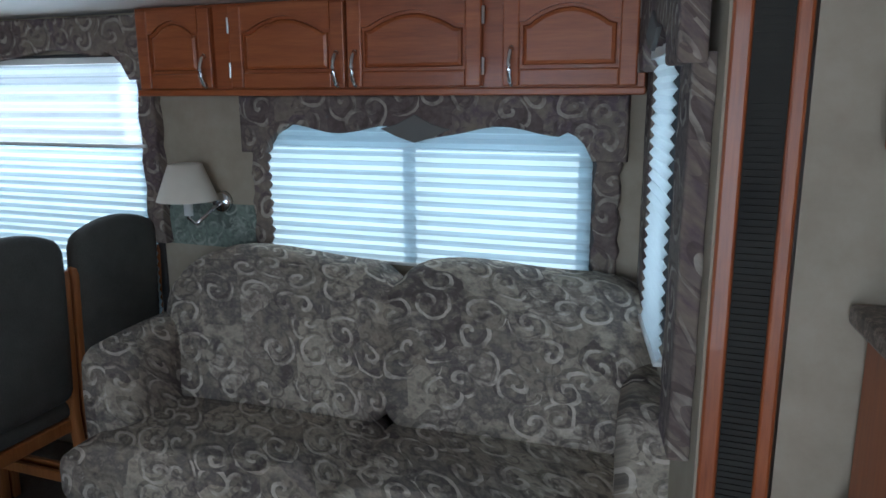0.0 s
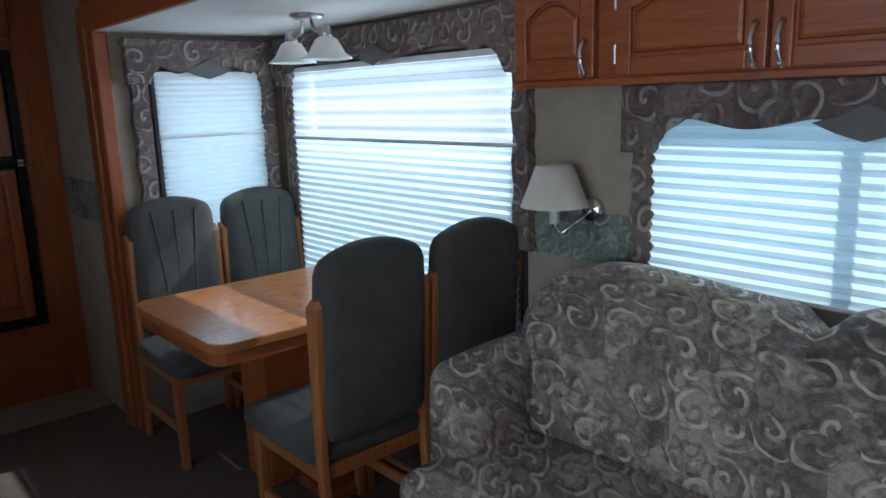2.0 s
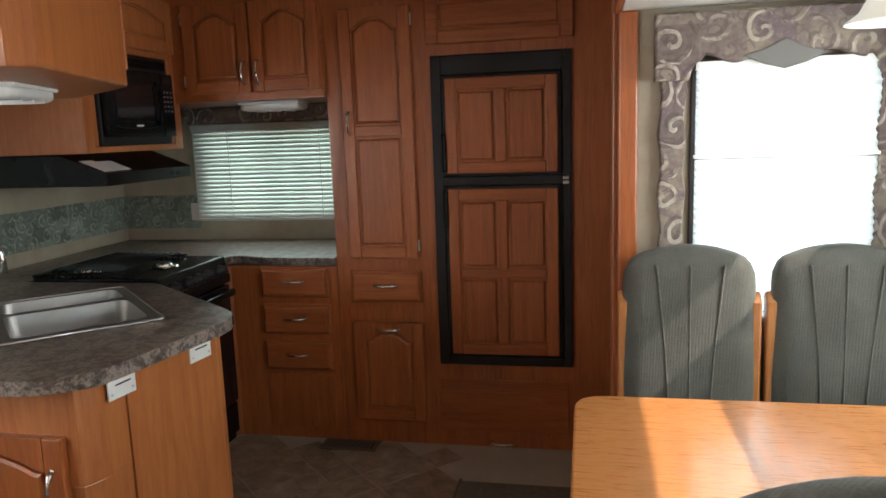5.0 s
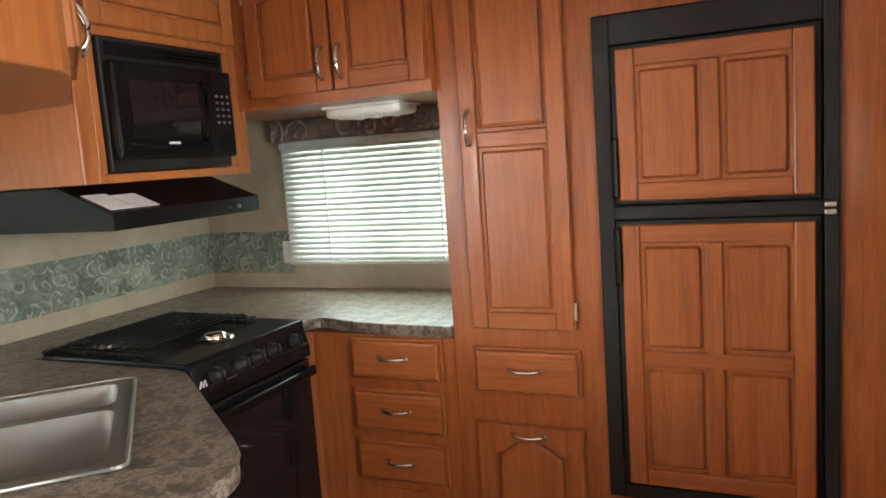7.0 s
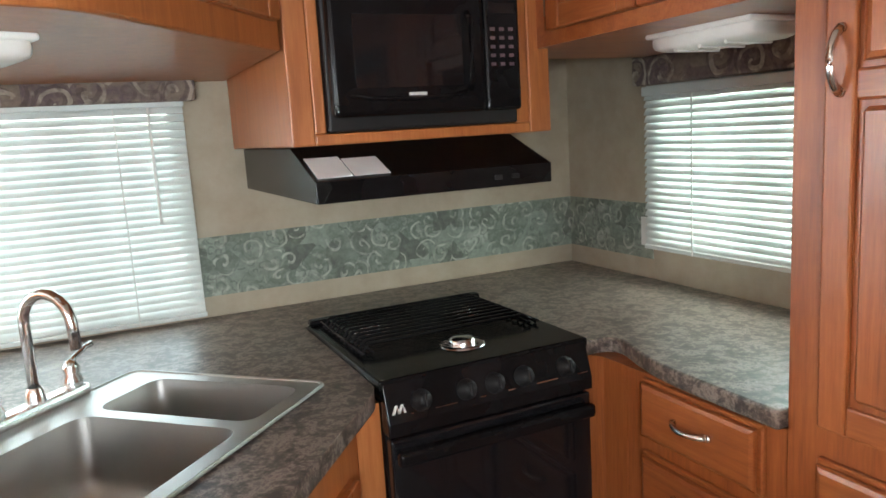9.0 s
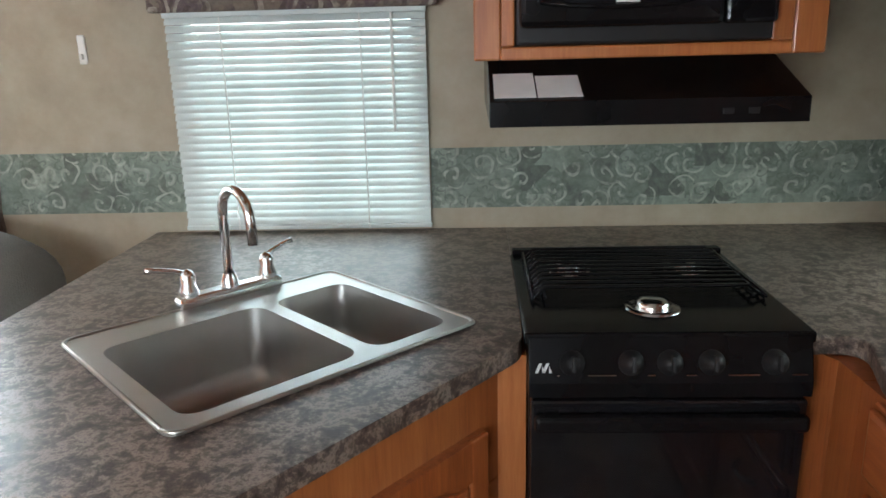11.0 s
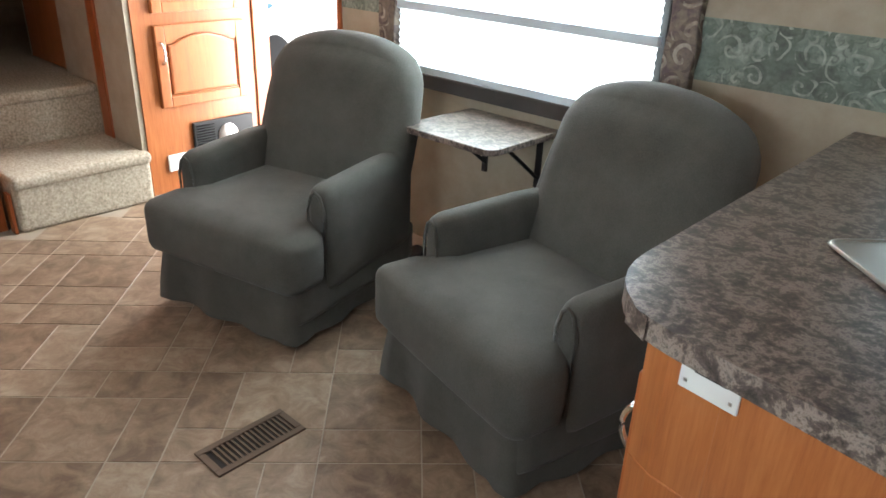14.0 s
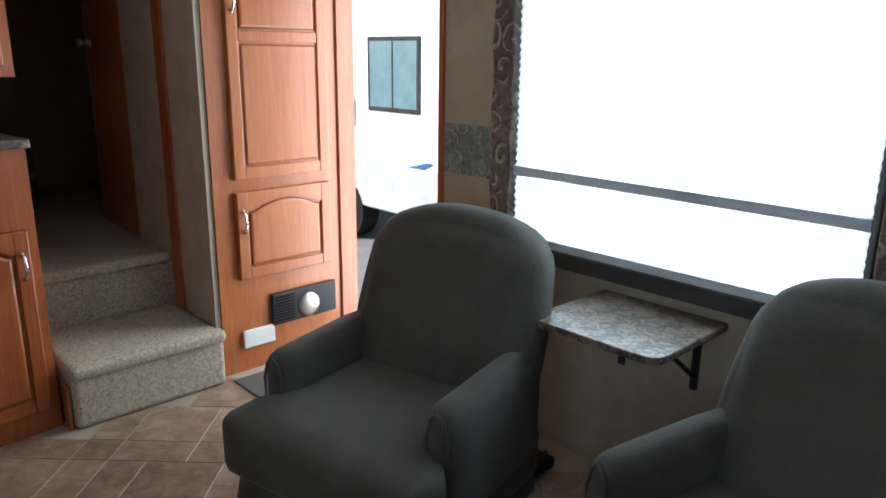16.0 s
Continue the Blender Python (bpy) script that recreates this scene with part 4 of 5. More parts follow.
sink = thing("kitchen_sink", SINK_AT, "stainless steel double-bowl sink set in the worktop", "sink")
bowls = ((-0.292, 0.06, -0.228, 0.165, 0.17), (0.095, 0.292, -0.228, 0.165, 0.13))
_bm = bmesh.new()
_o = rounded([(-0.335, -0.272), (0.335, -0.272), (0.335, 0.272), (-0.335, 0.272)], [0.03] * 4)
_loops = [_o] + [rounded([(a, c), (b, c), (b, d), (a, d)], [0.045] * 4) for a, b, c, d, _ in bowls]
_edges = []
for _l in _loops:
    _vs = [_bm.verts.new((x, y, 0.004)) for x, y in _l]
    _edges += [_bm.edges.new((_vs[i], _vs[(i + 1) % len(_vs)])) for i in range(len(_vs))]
bmesh.ops.triangle_fill(_bm, use_beauty=True, use_dissolve=False, edges=_edges)
_r = bmesh.ops.extrude_face_region(_bm, geom=_bm.faces[:])
bmesh.ops.translate(_bm, verts=[v for v in _r["geom"] if isinstance(v, bmesh.types.BMVert)], vec=(0, 0, 0.003))
part("deck", _bm, steel, sink)
_bm = bmesh.new()
tube(_bm, [(x * 0.985, y * 0.98, 0.007) for x, y in _o] + [(_o[0][0] * 0.985, _o[0][1] * 0.98, 0.007)], 0.004, 6)
part("raised_rim", _bm, steel, sink, "", True)
for a, b, c, d, deep in bowls:
    bm = bmesh.new()
    rings = []
    for k in range(7):
        t = k / 6
        ins = 0.012 * t + (0.03 if k == 6 else 0)
        z = 0.004 - deep * min(1, t * 1.1) - (0.006 if k == 6 else 0)
        rings.append([bm.verts.new((x, y, z)) for x, y in rounded([(a + ins, c + ins), (b - ins, c + ins), (b - ins, d - ins), (a + ins, d - ins)], [0.045] * 4)])
    for r0, r1 in zip(rings, rings[1:]):
        n = len(r0)
        for i in range(n):
            bm.faces.new((r0[i], r0[(i + 1) % n], r1[(i + 1) % n], r1[i]))
    bm.faces.new(rings[-1])
    part("bowl", bm, steel, sink, "", True)
    bm = bmesh.new()
    lathe(bm, [(0.0, 0.003), (0.03, 0.003), (0.04, 0.0)], ((a + b) / 2, (c + d) / 2, 0.0015 - deep))
    part("drain", bm, chrome, sink, "", True)

# local +y of the sink points to the far corner, where the tap stands
tap = thing("kitchen_tap", SINK_AT @ pose(0.05, 0.275, 0.006), "chrome gooseneck kitchen tap with two lever handles", "tap")
part("base", boxes((-0.13, 0.13, -0.025, 0.025, 0, 0.028), bevel=0.01), chrome, tap)
_bm = bmesh.new()
tube(_bm, [(0, 0, 0.02), (0, 0, 0.2)] + [(0, -0.065 + 0.065 * math.cos(a), 0.2 + 0.065 * math.sin(a)) for a in (math.pi * k / 10 for k in range(11))] + [(0, -0.133, 0.15)], 0.0115, 12)
part("spout", _bm, chrome, tap, "", True)
_bm = bmesh.new()
lathe(_bm, [(0.022, 0.02), (0.02, 0.045), (0.014, 0.06)])
part("collar", _bm, chrome, tap, "", True)
for _s in (-1, 1):
    _bm = bmesh.new()
    lathe(_bm, [(0.021, 0.026), (0.023, 0.04), (0.016, 0.055), (0.019, 0.07), (0.012, 0.085), (0.0, 0.09)], (_s * 0.1, 0, 0), 16)
    tube(_bm, [(_s * 0.1, 0, 0.078), (_s * 0.125, 0.01, 0.088), (_s * 0.17, 0.02, 0.098), (_s * 0.185, 0.02, 0.1)], [0.008, 0.006, 0.006, 0.008], 8)
    part("lever_handle", _bm, chrome, tap, "", True)

# stove
stove = thing("gas_stove", pose(-2.70, 2.085, 0.008, 0, 0, 180), "black gas range with three burners and an oven", "stove")
W = 0.55
part("body", boxes((0.002, W - 0.002, 0.0, 0.56, 0, 0.9), bevel=0.003), black, stove)
part("cooktop", boxes((-0.008, W + 0.008, -0.01, 0.58, 0.9, 0.925), bevel=0.006), black, stove)
_bm = bmesh.new()
prism(_bm, [(-0.035, 0.8), (-0.035, 0.83), (-0.01, 0.915), (0.01, 0.915), (0.01, 0.8)], 0.0, W, "yz", 0.003)
part("control_panel", _bm, black, stove)
part("oven_door", boxes((0.004, W - 0.004, -0.03, 0.0, 0.2, 0.79), bevel=0.006), black_glass, stove)
part("storage_drawer", boxes((0.004, W - 0.004, -0.022, 0.0, 0.04, 0.19), bevel=0.005), black, stove)
_bm = bmesh.new()
box(_bm, 0.01, W - 0.01, -0.065, -0.04, 0.735, 0.77, 0.01, 3)
box(_bm, 0.03, 0.06, -0.045, -0.03, 0.735, 0.765)
box(_bm, W - 0.06, W - 0.03, -0.045, -0.03, 0.735, 0.765)
part("oven_handle", _bm, black, stove)
for _x in (0.085, 0.2, 0.275, 0.355, 0.475):
    _bm = bmesh.new()
    lathe(_bm, [(0.026, 0), (0.024, 0.012), (0.017, 0.016), (0.015, 0.03), (0.0, 0.031)], n=16)
    box(_bm, -0.004, 0.004, -0.016, 0.016, 0.02, 0.038, 0.002)
    part("knob", _bm, black_matt, stove, "black control knob", True, at=pose(_x, -0.022, 0.868, 73, 0, 0))
_bm = bmesh.new()
for _x in (0.012, 0.026):
    prism(_bm, [(_x, 0.85), (_x + 0.006, 0.85), (_x + 0.014, 0.87), (_x + 0.008, 0.87)], -0.036, -0.034, "xz")
    prism(_bm, [(_x + 0.014, 0.85), (_x + 0.02, 0.85), (_x + 0.014, 0.866)], -0.036, -0.034, "xz")
part("emblem", _bm, white_plastic, stove, "small white peaked emblem", at=pose(0, 0.006, 0))
for _x, _y, _r in ((0.13, 0.42, 0.042), (0.42, 0.42, 0.042), (0.275, 0.135, 0.044)):
    _bm = bmesh.new()
    lathe(_bm, [(_r + 0.016, 0.0), (_r + 0.012, 0.006), (_r, 0.003), (0.0, 0.002)], (_x, _y, 0.925), 24)
    part("burner_bowl", _bm, chrome, stove, "bright burner ring", True)
    _bm = bmesh.new()
    lathe(_bm, [(_r * 0.8, 0.001), (_r * 0.8, 0.014), (_r * 0.5, 0.02), (0.0, 0.02)], (_x, _y, 0.925), 20)
    part("burner_cap", _bm, chrome, stove, "", True)
_bm = bmesh.new()
for _k in range(11):
    _y, _e = 0.205 + _k * 0.032, 0.02 + 0.002 * (_k % 2)
    tube(_bm, [(_e, _y - 0.02, 0.928), (_e + 0.03, _y, 0.95), (W - _e - 0.03, _y, 0.95), (W - _e, _y - 0.02, 0.928)], 0.0042, 6)
for _x in (0.024, 0.05, W - 0.05, W - 0.024):
    tube(_bm, [(_x, 0.17, 0.936), (_x, 0.54, 0.936)], 0.004, 6)
part("grate", _bm, black, stove, "black wire grate", True)
part("back_ledge", boxes((-0.004, W + 0.004, 0.55, 0.585, 0.925, 0.94), bevel=0.005), black, stove)
for _x0, _x1 in ((0.055, 0.06), (0.115, 0.17), (0.23, 0.245), (0.305, 0.325), (0.385, 0.445), (0.505, 0.535)):
    part("printed_line", boxes((_x0, _x1, -0.0365, -0.034, 0.846, 0.8485)), chrome, stove)

# ---- dining ----
table = thing("dining_table", pose(-1.605, 3.785, 0), "honey wood-grain dining table with a rounded end", "table")
_bm = bmesh.new()
_o = rounded([(-0.385, 0), (0.385, 0), (0.385, 1.015), (-0.385, 1.015)], [0.09, 0.09, 0.0, 0.0])
prism(_bm, _o, 0.735, 0.77, "xy", 0.006)
part("tabletop", _bm, table_wood, table)
_bm = bmesh.new()
_o = rounded([(-0.375, 0.008), (0.375, 0.008), (0.375, 1.005), (-0.375, 1.005)], [0.085, 0.085, 0.0, 0.0])
prism(_bm, _o, 0.69, 0.734, "xy", 0.004)
part("apron", _bm, oak_y, table)
part("pedestal", boxes((-0.1, 0.1, 0.3, 0.7, 0.05, 0.69), bevel=0.01), oak, table)
part("foot", boxes((-0.32, 0.32, 0.42, 0.58, 0.009, 0.06), bevel=0.015), oak_x, table)


def dining_chair(at, label):
    """Local: the seat looks to -x, the back stands at x = 0, the width runs along y."""
    ch = thing("dining_chair", at, label, "chair", "chairs round the dining table")
    w = 0.43
    for y in (0.0, w - 0.03):
        bm = bmesh.new()
        pts = [(0.02, 0.0), (0.055, 0.0), (0.02, 0.44), (0.045, 0.93), (0.04, 0.955), (0.02, 0.96), (-0.012, 0.93), (-0.02, 0.44)]
        prism(bm, [(a, b) for a, b in pts], y, y + 0.03, "xz", 0.007)
        part("back_post", bm, honey_post, ch)
        bm = bmesh.new()
        prism(bm, [(-0.425, 0), (-0.395, 0), (-0.385, 0.4), (-0.43, 0.4)], y, y + 0.035, "xz", 0.006)
        part("leg", bm, honey_post, ch)
        part("stretcher", boxes((-0.41, 0.02, y + 0.006, y + 0.026, 0.15, 0.19), bevel=0.005), honey_post, ch)
    part("seat_rail", boxes((-0.425, 0.0, 0.005, w - 0.005, 0.37, 0.42), bevel=0.006), honey_post, ch)
    bm = bmesh.new()
    soft_box(bm, -0.49, -0.005, -0.015, w + 0.015, 0.41, 0.495, 0.04, 8, 0.012)
    part("seat", bm, chair_cloth, ch, "", True)
    bm = bmesh.new()

    def lean(p):
        t = (p.y - w / 2) / (w / 2)
        top = max(0.0, (p.z - 0.8) / 0.3)
        return (p.x + 0.05 * (p.z - 0.5), p.y, p.z + top * 0.055 * (1 - t * t) - 0.03 * top)

    soft_box(bm, -0.045, 0.038, 0.022, w - 0.022, 0.5, 1.075, 0.036, 11, 0.01, lean)
    part("backrest", bm, chair_cloth, ch, "", True)
    for k, y in enumerate((0.15, 0.215, 0.28)):
        bm = bmesh.new()
        side = (k - 1)
        tube(bm, [(-0.0525 + 0.05 * (z - 0.5), y + side * 0.05 * max(0, (z - 0.7)) * 2, z) for z in (0.53, 0.65, 0.78, 0.9, 1.0, 1.05)], 0.004, 6)
        part("piping", bm, chair_cloth, ch, "", True)
    return ch


honey_post = wood("chair_wood", (0.24, 0.085, 0.024), (0.35, 0.135, 0.04), (0.44, 0.185, 0.058))
dining_chair(pose(-0.875, 3.93, 0.009), "oak dining chair in grey ribbed cloth, back to the aisle")
dining_chair(pose(-0.885, 4.38, 0.009), "oak dining chair in grey ribbed cloth, beside the window")
dining_chair(pose(-2.38, 4.345, 0.009, 0, 0, 180), "oak dining chair in grey channelled cloth, in the sun")
dining_chair(pose(-2.385, 4.79, 0.009, 0, 0, 180), "oak dining chair in grey channelled cloth, in the corner")

lamp = thing("ceiling_light", pose(-1.575, 4.42, SLIDE_CEIL), "brushed nickel ceiling light with two milk-glass bells", "ceiling light")
_bm = bmesh.new()
lathe(_bm, [(0.0, 0), (0.065, 0), (0.062, -0.014), (0.035, -0.022), (0.0, -0.022)])
part("canopy", _bm, nickel, lamp, "", True)
for _s in (-1, 1):
    _x = _s * 0.125
    _bm = bmesh.new()
    tube(_bm, [(_s * 0.03, 0, -0.015), (_s * 0.045, 0, -0.06), (_s * 0.085, 0, -0.075), (_x, 0, -0.055), (_x, 0, -0.08)], 0.007, 8)
    lathe(_bm, [(0.0, -0.045), (0.014, -0.05), (0.024, -0.075), (0.024, -0.1), (0.0, -0.1)], (_x, 0, 0), 16)
    _a = part("arm", _bm, nickel, lamp, "", True)
    _bm = bmesh.new()
    lathe(_bm, [(0.022, -0.09), (0.04, -0.1), (0.055, -0.125), (0.068, -0.15), (0.092, -0.168), (0.094, -0.172), (0.086, -0.17), (0.06, -0.15), (0.03, -0.11)], (_x, 0, 0), 28)
    part("shade", _bm, milk_glass, lamp, "white milk-glass bell", True)

# ---- sofa ----
sofa = thing("sofa", pose(0.255, 4.79, 0, 0, 0, 3.0), "two-seat sofa in taupe scroll-patterned tapestry", "sofa")
HW = 0.85
_bm = bmesh.new()
soft_box(_bm, -HW, HW, -0.68, -0.1, 0.06, 0.38, 0.03, 9)
part("base", _bm, sofa_cloth, sofa, "", True)
for _x0, _x1 in ((-HW - 0.01, 0.0), (0.0, HW + 0.01)):
    _bm = bmesh.new()
    soft_box(_bm, _x0 + 0.004, _x1 - 0.004, -0.78, -0.2, 0.36, 0.535, 0.06, 11, 0.025)
    part("seat_cushion", _bm, sofa_cloth, sofa, "", True)
    _bm = bmesh.new()
    _in = 0.07 if _x0 < -0.1 else 0.0
    _out = 0.0 if _x0 < -0.1 else 0.07

    def _slump(p, a=_x0, b=_x1):
        t = (p.x - a) / (b - a)
        e = t if a < -0.1 else 1 - t
        up = max(0, (p.z - 0.75) / 0.3)
        return (p.x, p.y + 0.3 * (p.z - 0.5) * 0.6, p.z - 0.09 * up * max(0, 1 - e / 0.3) ** 2 + 0.012 * math.sin(9 * p.x) * up)

    soft_box(_bm, _x0 + _in - 0.03 * (_in > 0), _x1 - _out + 0.03 * (_out > 0), -0.36, -0.11, 0.5, 1.0, 0.09, 13, 0.03, _slump)
    part("back_cushion", _bm, sofa_cloth, sofa, "", True)
_bm = bmesh.new()
soft_box(_bm, -HW + 0.02, HW - 0.02, -0.13, 0.0, 0.1, 0.9, 0.05, 7)
part("back_frame", _bm, sofa_cloth, sofa, "", True)
for _s in (-1, 1):
    _bm = bmesh.new()

    def _flare(p, s=_s):
        return (p.x + s * 0.02 * math.sin(3 * p.z), p.y, p.z - 0.02 * max(0, -(p.y + 0.4)))

    _a, _b = sorted((_s * (HW - 0.14), _s * (HW + 0.03)))
    soft_box(_bm, _a, _b, -0.61, -0.08, 0.33, 0.79, 0.05, 9, 0.015, _flare)
    part("arm", _bm, sofa_cloth, sofa, "", True)

# cabinet over the sofa
over = thing("overhead_cabinet", pose(-0.76, 4.692, 0), "row of reddish oak overhead lockers above the sofa", "cabinet")
part("carcass", boxes((0, 1.755, 0.001, NORTH - 4.694, 1.545, SLIDE_CEIL - 0.003), bevel=0.003), oak_x, over)
part("bottom_moulding", boxes((-0.004, 1.759, -0.012, 0.0, 1.54, 1.562), bevel=0.004), oak_x, over)
for _x, _w, _h, _hg in ((0.02, 0.31, "r", ""), (0.405, 0.43, "r", "l"), (0.845, 0.44, "l", "r"), (1.35, 0.385, "l", "r")):
    panel_door(over, _x, 1.565, _w, 0.265, True, _h, hinges=_hg, mat=oak_x, rail=0.05)

sconce = thing("wall_lamp", pose(-0.575, NORTH, 0), "chrome wall lamp with a cream cloth shade", "lamp")
_bm = bmesh.new()
lathe(_bm, [(0.11, 1.168), (0.06, 1.3), (0.058, 1.3), (0.107, 1.168)], (-0.03, -0.11, 0), 32)
part("shade", _bm, lamp_cloth, sconce, "cream cloth cone shade", True)
_bm = bmesh.new()
tube(_bm, [(0.04, -0.01, 1.15), (0.04, -0.06, 1.13), (0.0, -0.11, 1.08), (-0.03, -0.11, 1.1), (-0.03, -0.11, 1.19)], 0.008, 8)
part("arm", _bm, chrome, sconce, "", True)
_bm = bmesh.new()
tube(_bm, [(0.045, 0, 1.15), (0.045, -0.02, 1.15)], [0.042, 0.036], 20)
part("wall_plate", _bm, chrome, sconce, "", True)
_bm = bmesh.new()
tube(_bm, [(-0.03, -0.11, 1.11), (-0.03, -0.11, 1.18)], 0.016, 12)
part("candle_sleeve", _bm, white_plastic, sconce, "", True)

# ---- armchairs ----


def armchair(at, label):
    """Local: the seat looks to +y, the back rises at y = 0."""
    ch = thing("armchair", at, label, "armchair", "pair of armchairs under the window")
    bm = bmesh.new()
    soft_box(bm, -0.378, 0.378, 0.1, 0.85, 0.24, 0.455, 0.05, 12, 0.014, lambda p: (p.x * (0.78 + 0.22 * min(1, max(0, (p.y - 0.62) / 0.06))), p.y, p.z - 0.03 * max(0, p.y - 0.6)))
    part("seat", bm, grey_cloth, ch, "", True)
    bm = bmesh.new()
    soft_box(bm, -0.355, 0.355, 0.06, 0.8, 0.1, 0.28, 0.03, 9)
    part("base", bm, grey_cloth, ch, "", True)
    bm = bmesh.new()
    n = 72
    rows = []
    for j, z in enumerate((0.26, 0.18, 0.1, 0.03)):
        ring = []
        for i in range(n):
            a = 2 * math.pi * i / n
            cx, cy = math.cos(a), math.sin(a)
            k = 1 / max(abs(cx), abs(cy)) ** 0.86
            wob = 1 + 0.012 * j * math.sin(a * 9 + 0.6 * j) + 0.02 * j * (abs(abs(cx) - abs(cy)) < 0.2)
            ring.append(bm.verts.new((cx * k * 0.345 * wob, 0.44 + cy * k * 0.375 * wob, z)))
        rows.append(ring)
    for a, b in zip(rows, rows[1:]):
        for i in range(n):
            bm.faces.new((a[i], a[(i + 1) % n], b[(i + 1) % n], b[i]))
    part("skirt", bm, grey_cloth, ch, "loose gathered skirt", True)
    bm = bmesh.new()

    def lean(p):
        t = p.x / 0.34
        top = max(0.0, (p.z - 0.6) / 0.4)
        return (p.x * (1 - 0.03 * top * abs(t)), p.y - 0.3 * (p.z - 0.42), p.z + 0.05 * top * (1 - t * t) - 0.02 * top * t ** 4)

    soft_box(bm, -0.35, 0.35, 0.1, 0.29, 0.3, 0.935, 0.075, 13, 0.03, lean)
    part("backrest", bm, grey_cloth, ch, "", True)
    for s in (-1, 1):
        a, b = sorted((s * 0.272, s * 0.372))
        bm = bmesh.new()
        soft_box(bm, a, b, 0.1, 0.655, 0.2, 0.6, 0.04, 9, 0.006, lambda p: (p.x, p.y, p.z - 0.05 * max(0, p.y - 0.3)))
        part("arm", bm, grey_cloth, ch, "", True)
        bm = bmesh.new()
        tube(bm, [(a + 0.015, 0.657, 0.26), (a + 0.012, 0.657, 0.5), (a + 0.03, 0.657, 0.555), ((a + b) / 2, 0.659, 0.57), (b - 0.03, 0.657, 0.555), (b - 0.012, 0.657, 0.5), (b - 0.015, 0.657, 0.26)], 0.006, 6)
        part("piping", bm, grey_cloth, ch, "", True)
    bm = bmesh.new()
    lathe(bm, [(0.24, 0.0), (0.24, 0.03), (0.05, 0.05), (0.05, 0.12)], (0, 0.45, 0), 24)
    part("swivel_base", bm, black_matt, ch)
    return ch


armchair(pose(0.28, 1.5, 0, 0, 0, 12), "grey-green chenille swivel armchair beside the door")
armchair(pose(-1.085, 1.4, 0, 0, 0, -14), "grey-green chenille swivel armchair beside the sink counter")

tray = thing("folding_side_table", pose(-0.3, SOUTH, 0), "small brown stone-look wall table on a folding bracket", "side table")
_bm = bmesh.new()
prism(_bm, rounded([(-0.235, 0.004), (0.235, 0.004), (0.235, 0.44), (-0.235, 0.44)], [0.01, 0.01, 0.06, 0.06]), 0.677, 0.702, "xy", 0.004)
part("top", _bm, counter_mat, tray)
for _x in (-0.14, 0.14):
    _bm = bmesh.new()
    tube(_bm, [(_x, 0.005, 0.48), (_x, 0.26, 0.674)], 0.008, 6)
    box(_bm, _x - 0.012, _x + 0.012, 0.0, 0.012, 0.44, 0.677)
    box(_bm, _x - 0.012, _x + 0.012, 0.01, 0.3, 0.662, 0.676)
    part("bracket", _bm, black_matt, tray)

# ---- entry, stairs, east end ----
closet = thing("closet_cabinet", pose(EAST, SOUTH + 0.69, 0, 0, 0, -90), "tall honey oak closet with panelled doors beside the entry", "cabinet")
part("carcass", boxes((0, 0.688, 0.001, 0.62, 0, CEIL - 0.004)), honey, closet)
panel_door(closet, 0.1, 0.95, 0.52, 1.1, True, "lu", rows=(0.58,), mat=honey, hinges="")
panel_door(closet, 0.1, 0.47, 0.52, 0.42, True, "lt", mat=honey)
_g = part("speaker_grille", boxes((0.26, 0.64, -0.02, 0.0, 0.2, 0.365), bevel=0.006), black_matt, closet, "dark furnace grille")
_bm = bmesh.new()
lathe(_bm, [(0.062, 0), (0.06, 0.008), (0.045, 0.012), (0.0, 0.012)], n=24)
part("vent_cap", _bm, nickel, _g, "grey round vent cap", True, at=pose(0.47, -0.02, 0.27, 90, 0, 0))
for _i in range(9):
    part("slat", boxes((0.275, 0.385, -0.023, -0.02, 0.22 + _i * 0.015, 0.226 + _i * 0.015)), black, _g)
_s = part("power_socket", boxes((0.1, 0.27, -0.016, 0.0, 0.12, 0.21), bevel=0.004), white_plastic, closet, "white double socket")
structure("wall_stair_south", boxes((EAST + 0.01, 1.9, SOUTH + 0.692, SOUTH + 0.718, 0, CEIL)), paper, WALL, "wall")
STEP_N = 2.53
stairs = tagged(new("stairs"), "two beige carpeted steps up to the bedroom", "stairs", "", "structure")
_bm = bmesh.new()
box(_bm, 1.5, 2.06, SOUTH + 0.72, STEP_N, 0.0, 0.268, 0.025, 3)
box(_bm, 1.48, 1.56, SOUTH + 0.715, STEP_N + 0.004, 0.215, 0.278, 0.025, 3)
part("step", _bm, step_carpet, stairs)
_bm = bmesh.new()
box(_bm, 2.05, 4.5, SOUTH, STEP_N + 0.6, 0.0, 0.53, 0.025, 3)
box(_bm, 2.03, 2.1, SOUTH + 0.72, STEP_N, 0.48, 0.54, 0.022, 3)
part("step", _bm, step_carpet, stairs)
structure("trim_step_edge", boxes((1.52, 1.57, STEP_N + 0.006, STEP_N + 0.02, 0, 0.2)), oak, "oak strip beside the lowest step", "trim")
tv = thing("entertainment_cabinet", pose(1.45, MAIN_N - 0.012, 0, 0, 0, -83.8), "oak entertainment cabinet with a dark worktop", "cabinet")
part("lower_carcass", boxes((0.01, 1.37, 0.001, 0.6, 0, 1.16)), oak, tv)
part("upper_carcass", boxes((0, 1.37, 0.001, 0.6, 1.42, CEIL - 0.004)), oak, tv)
part("back_panel", boxes((0, 1.37, 0.3, 0.6, 1.16, 1.42)), oak, tv)
part("worktop", boxes((-0.002, 1.38, -0.03, 0.3, 1.16, 1.195), bevel=0.006), counter_mat, tv, "dark laminate top")
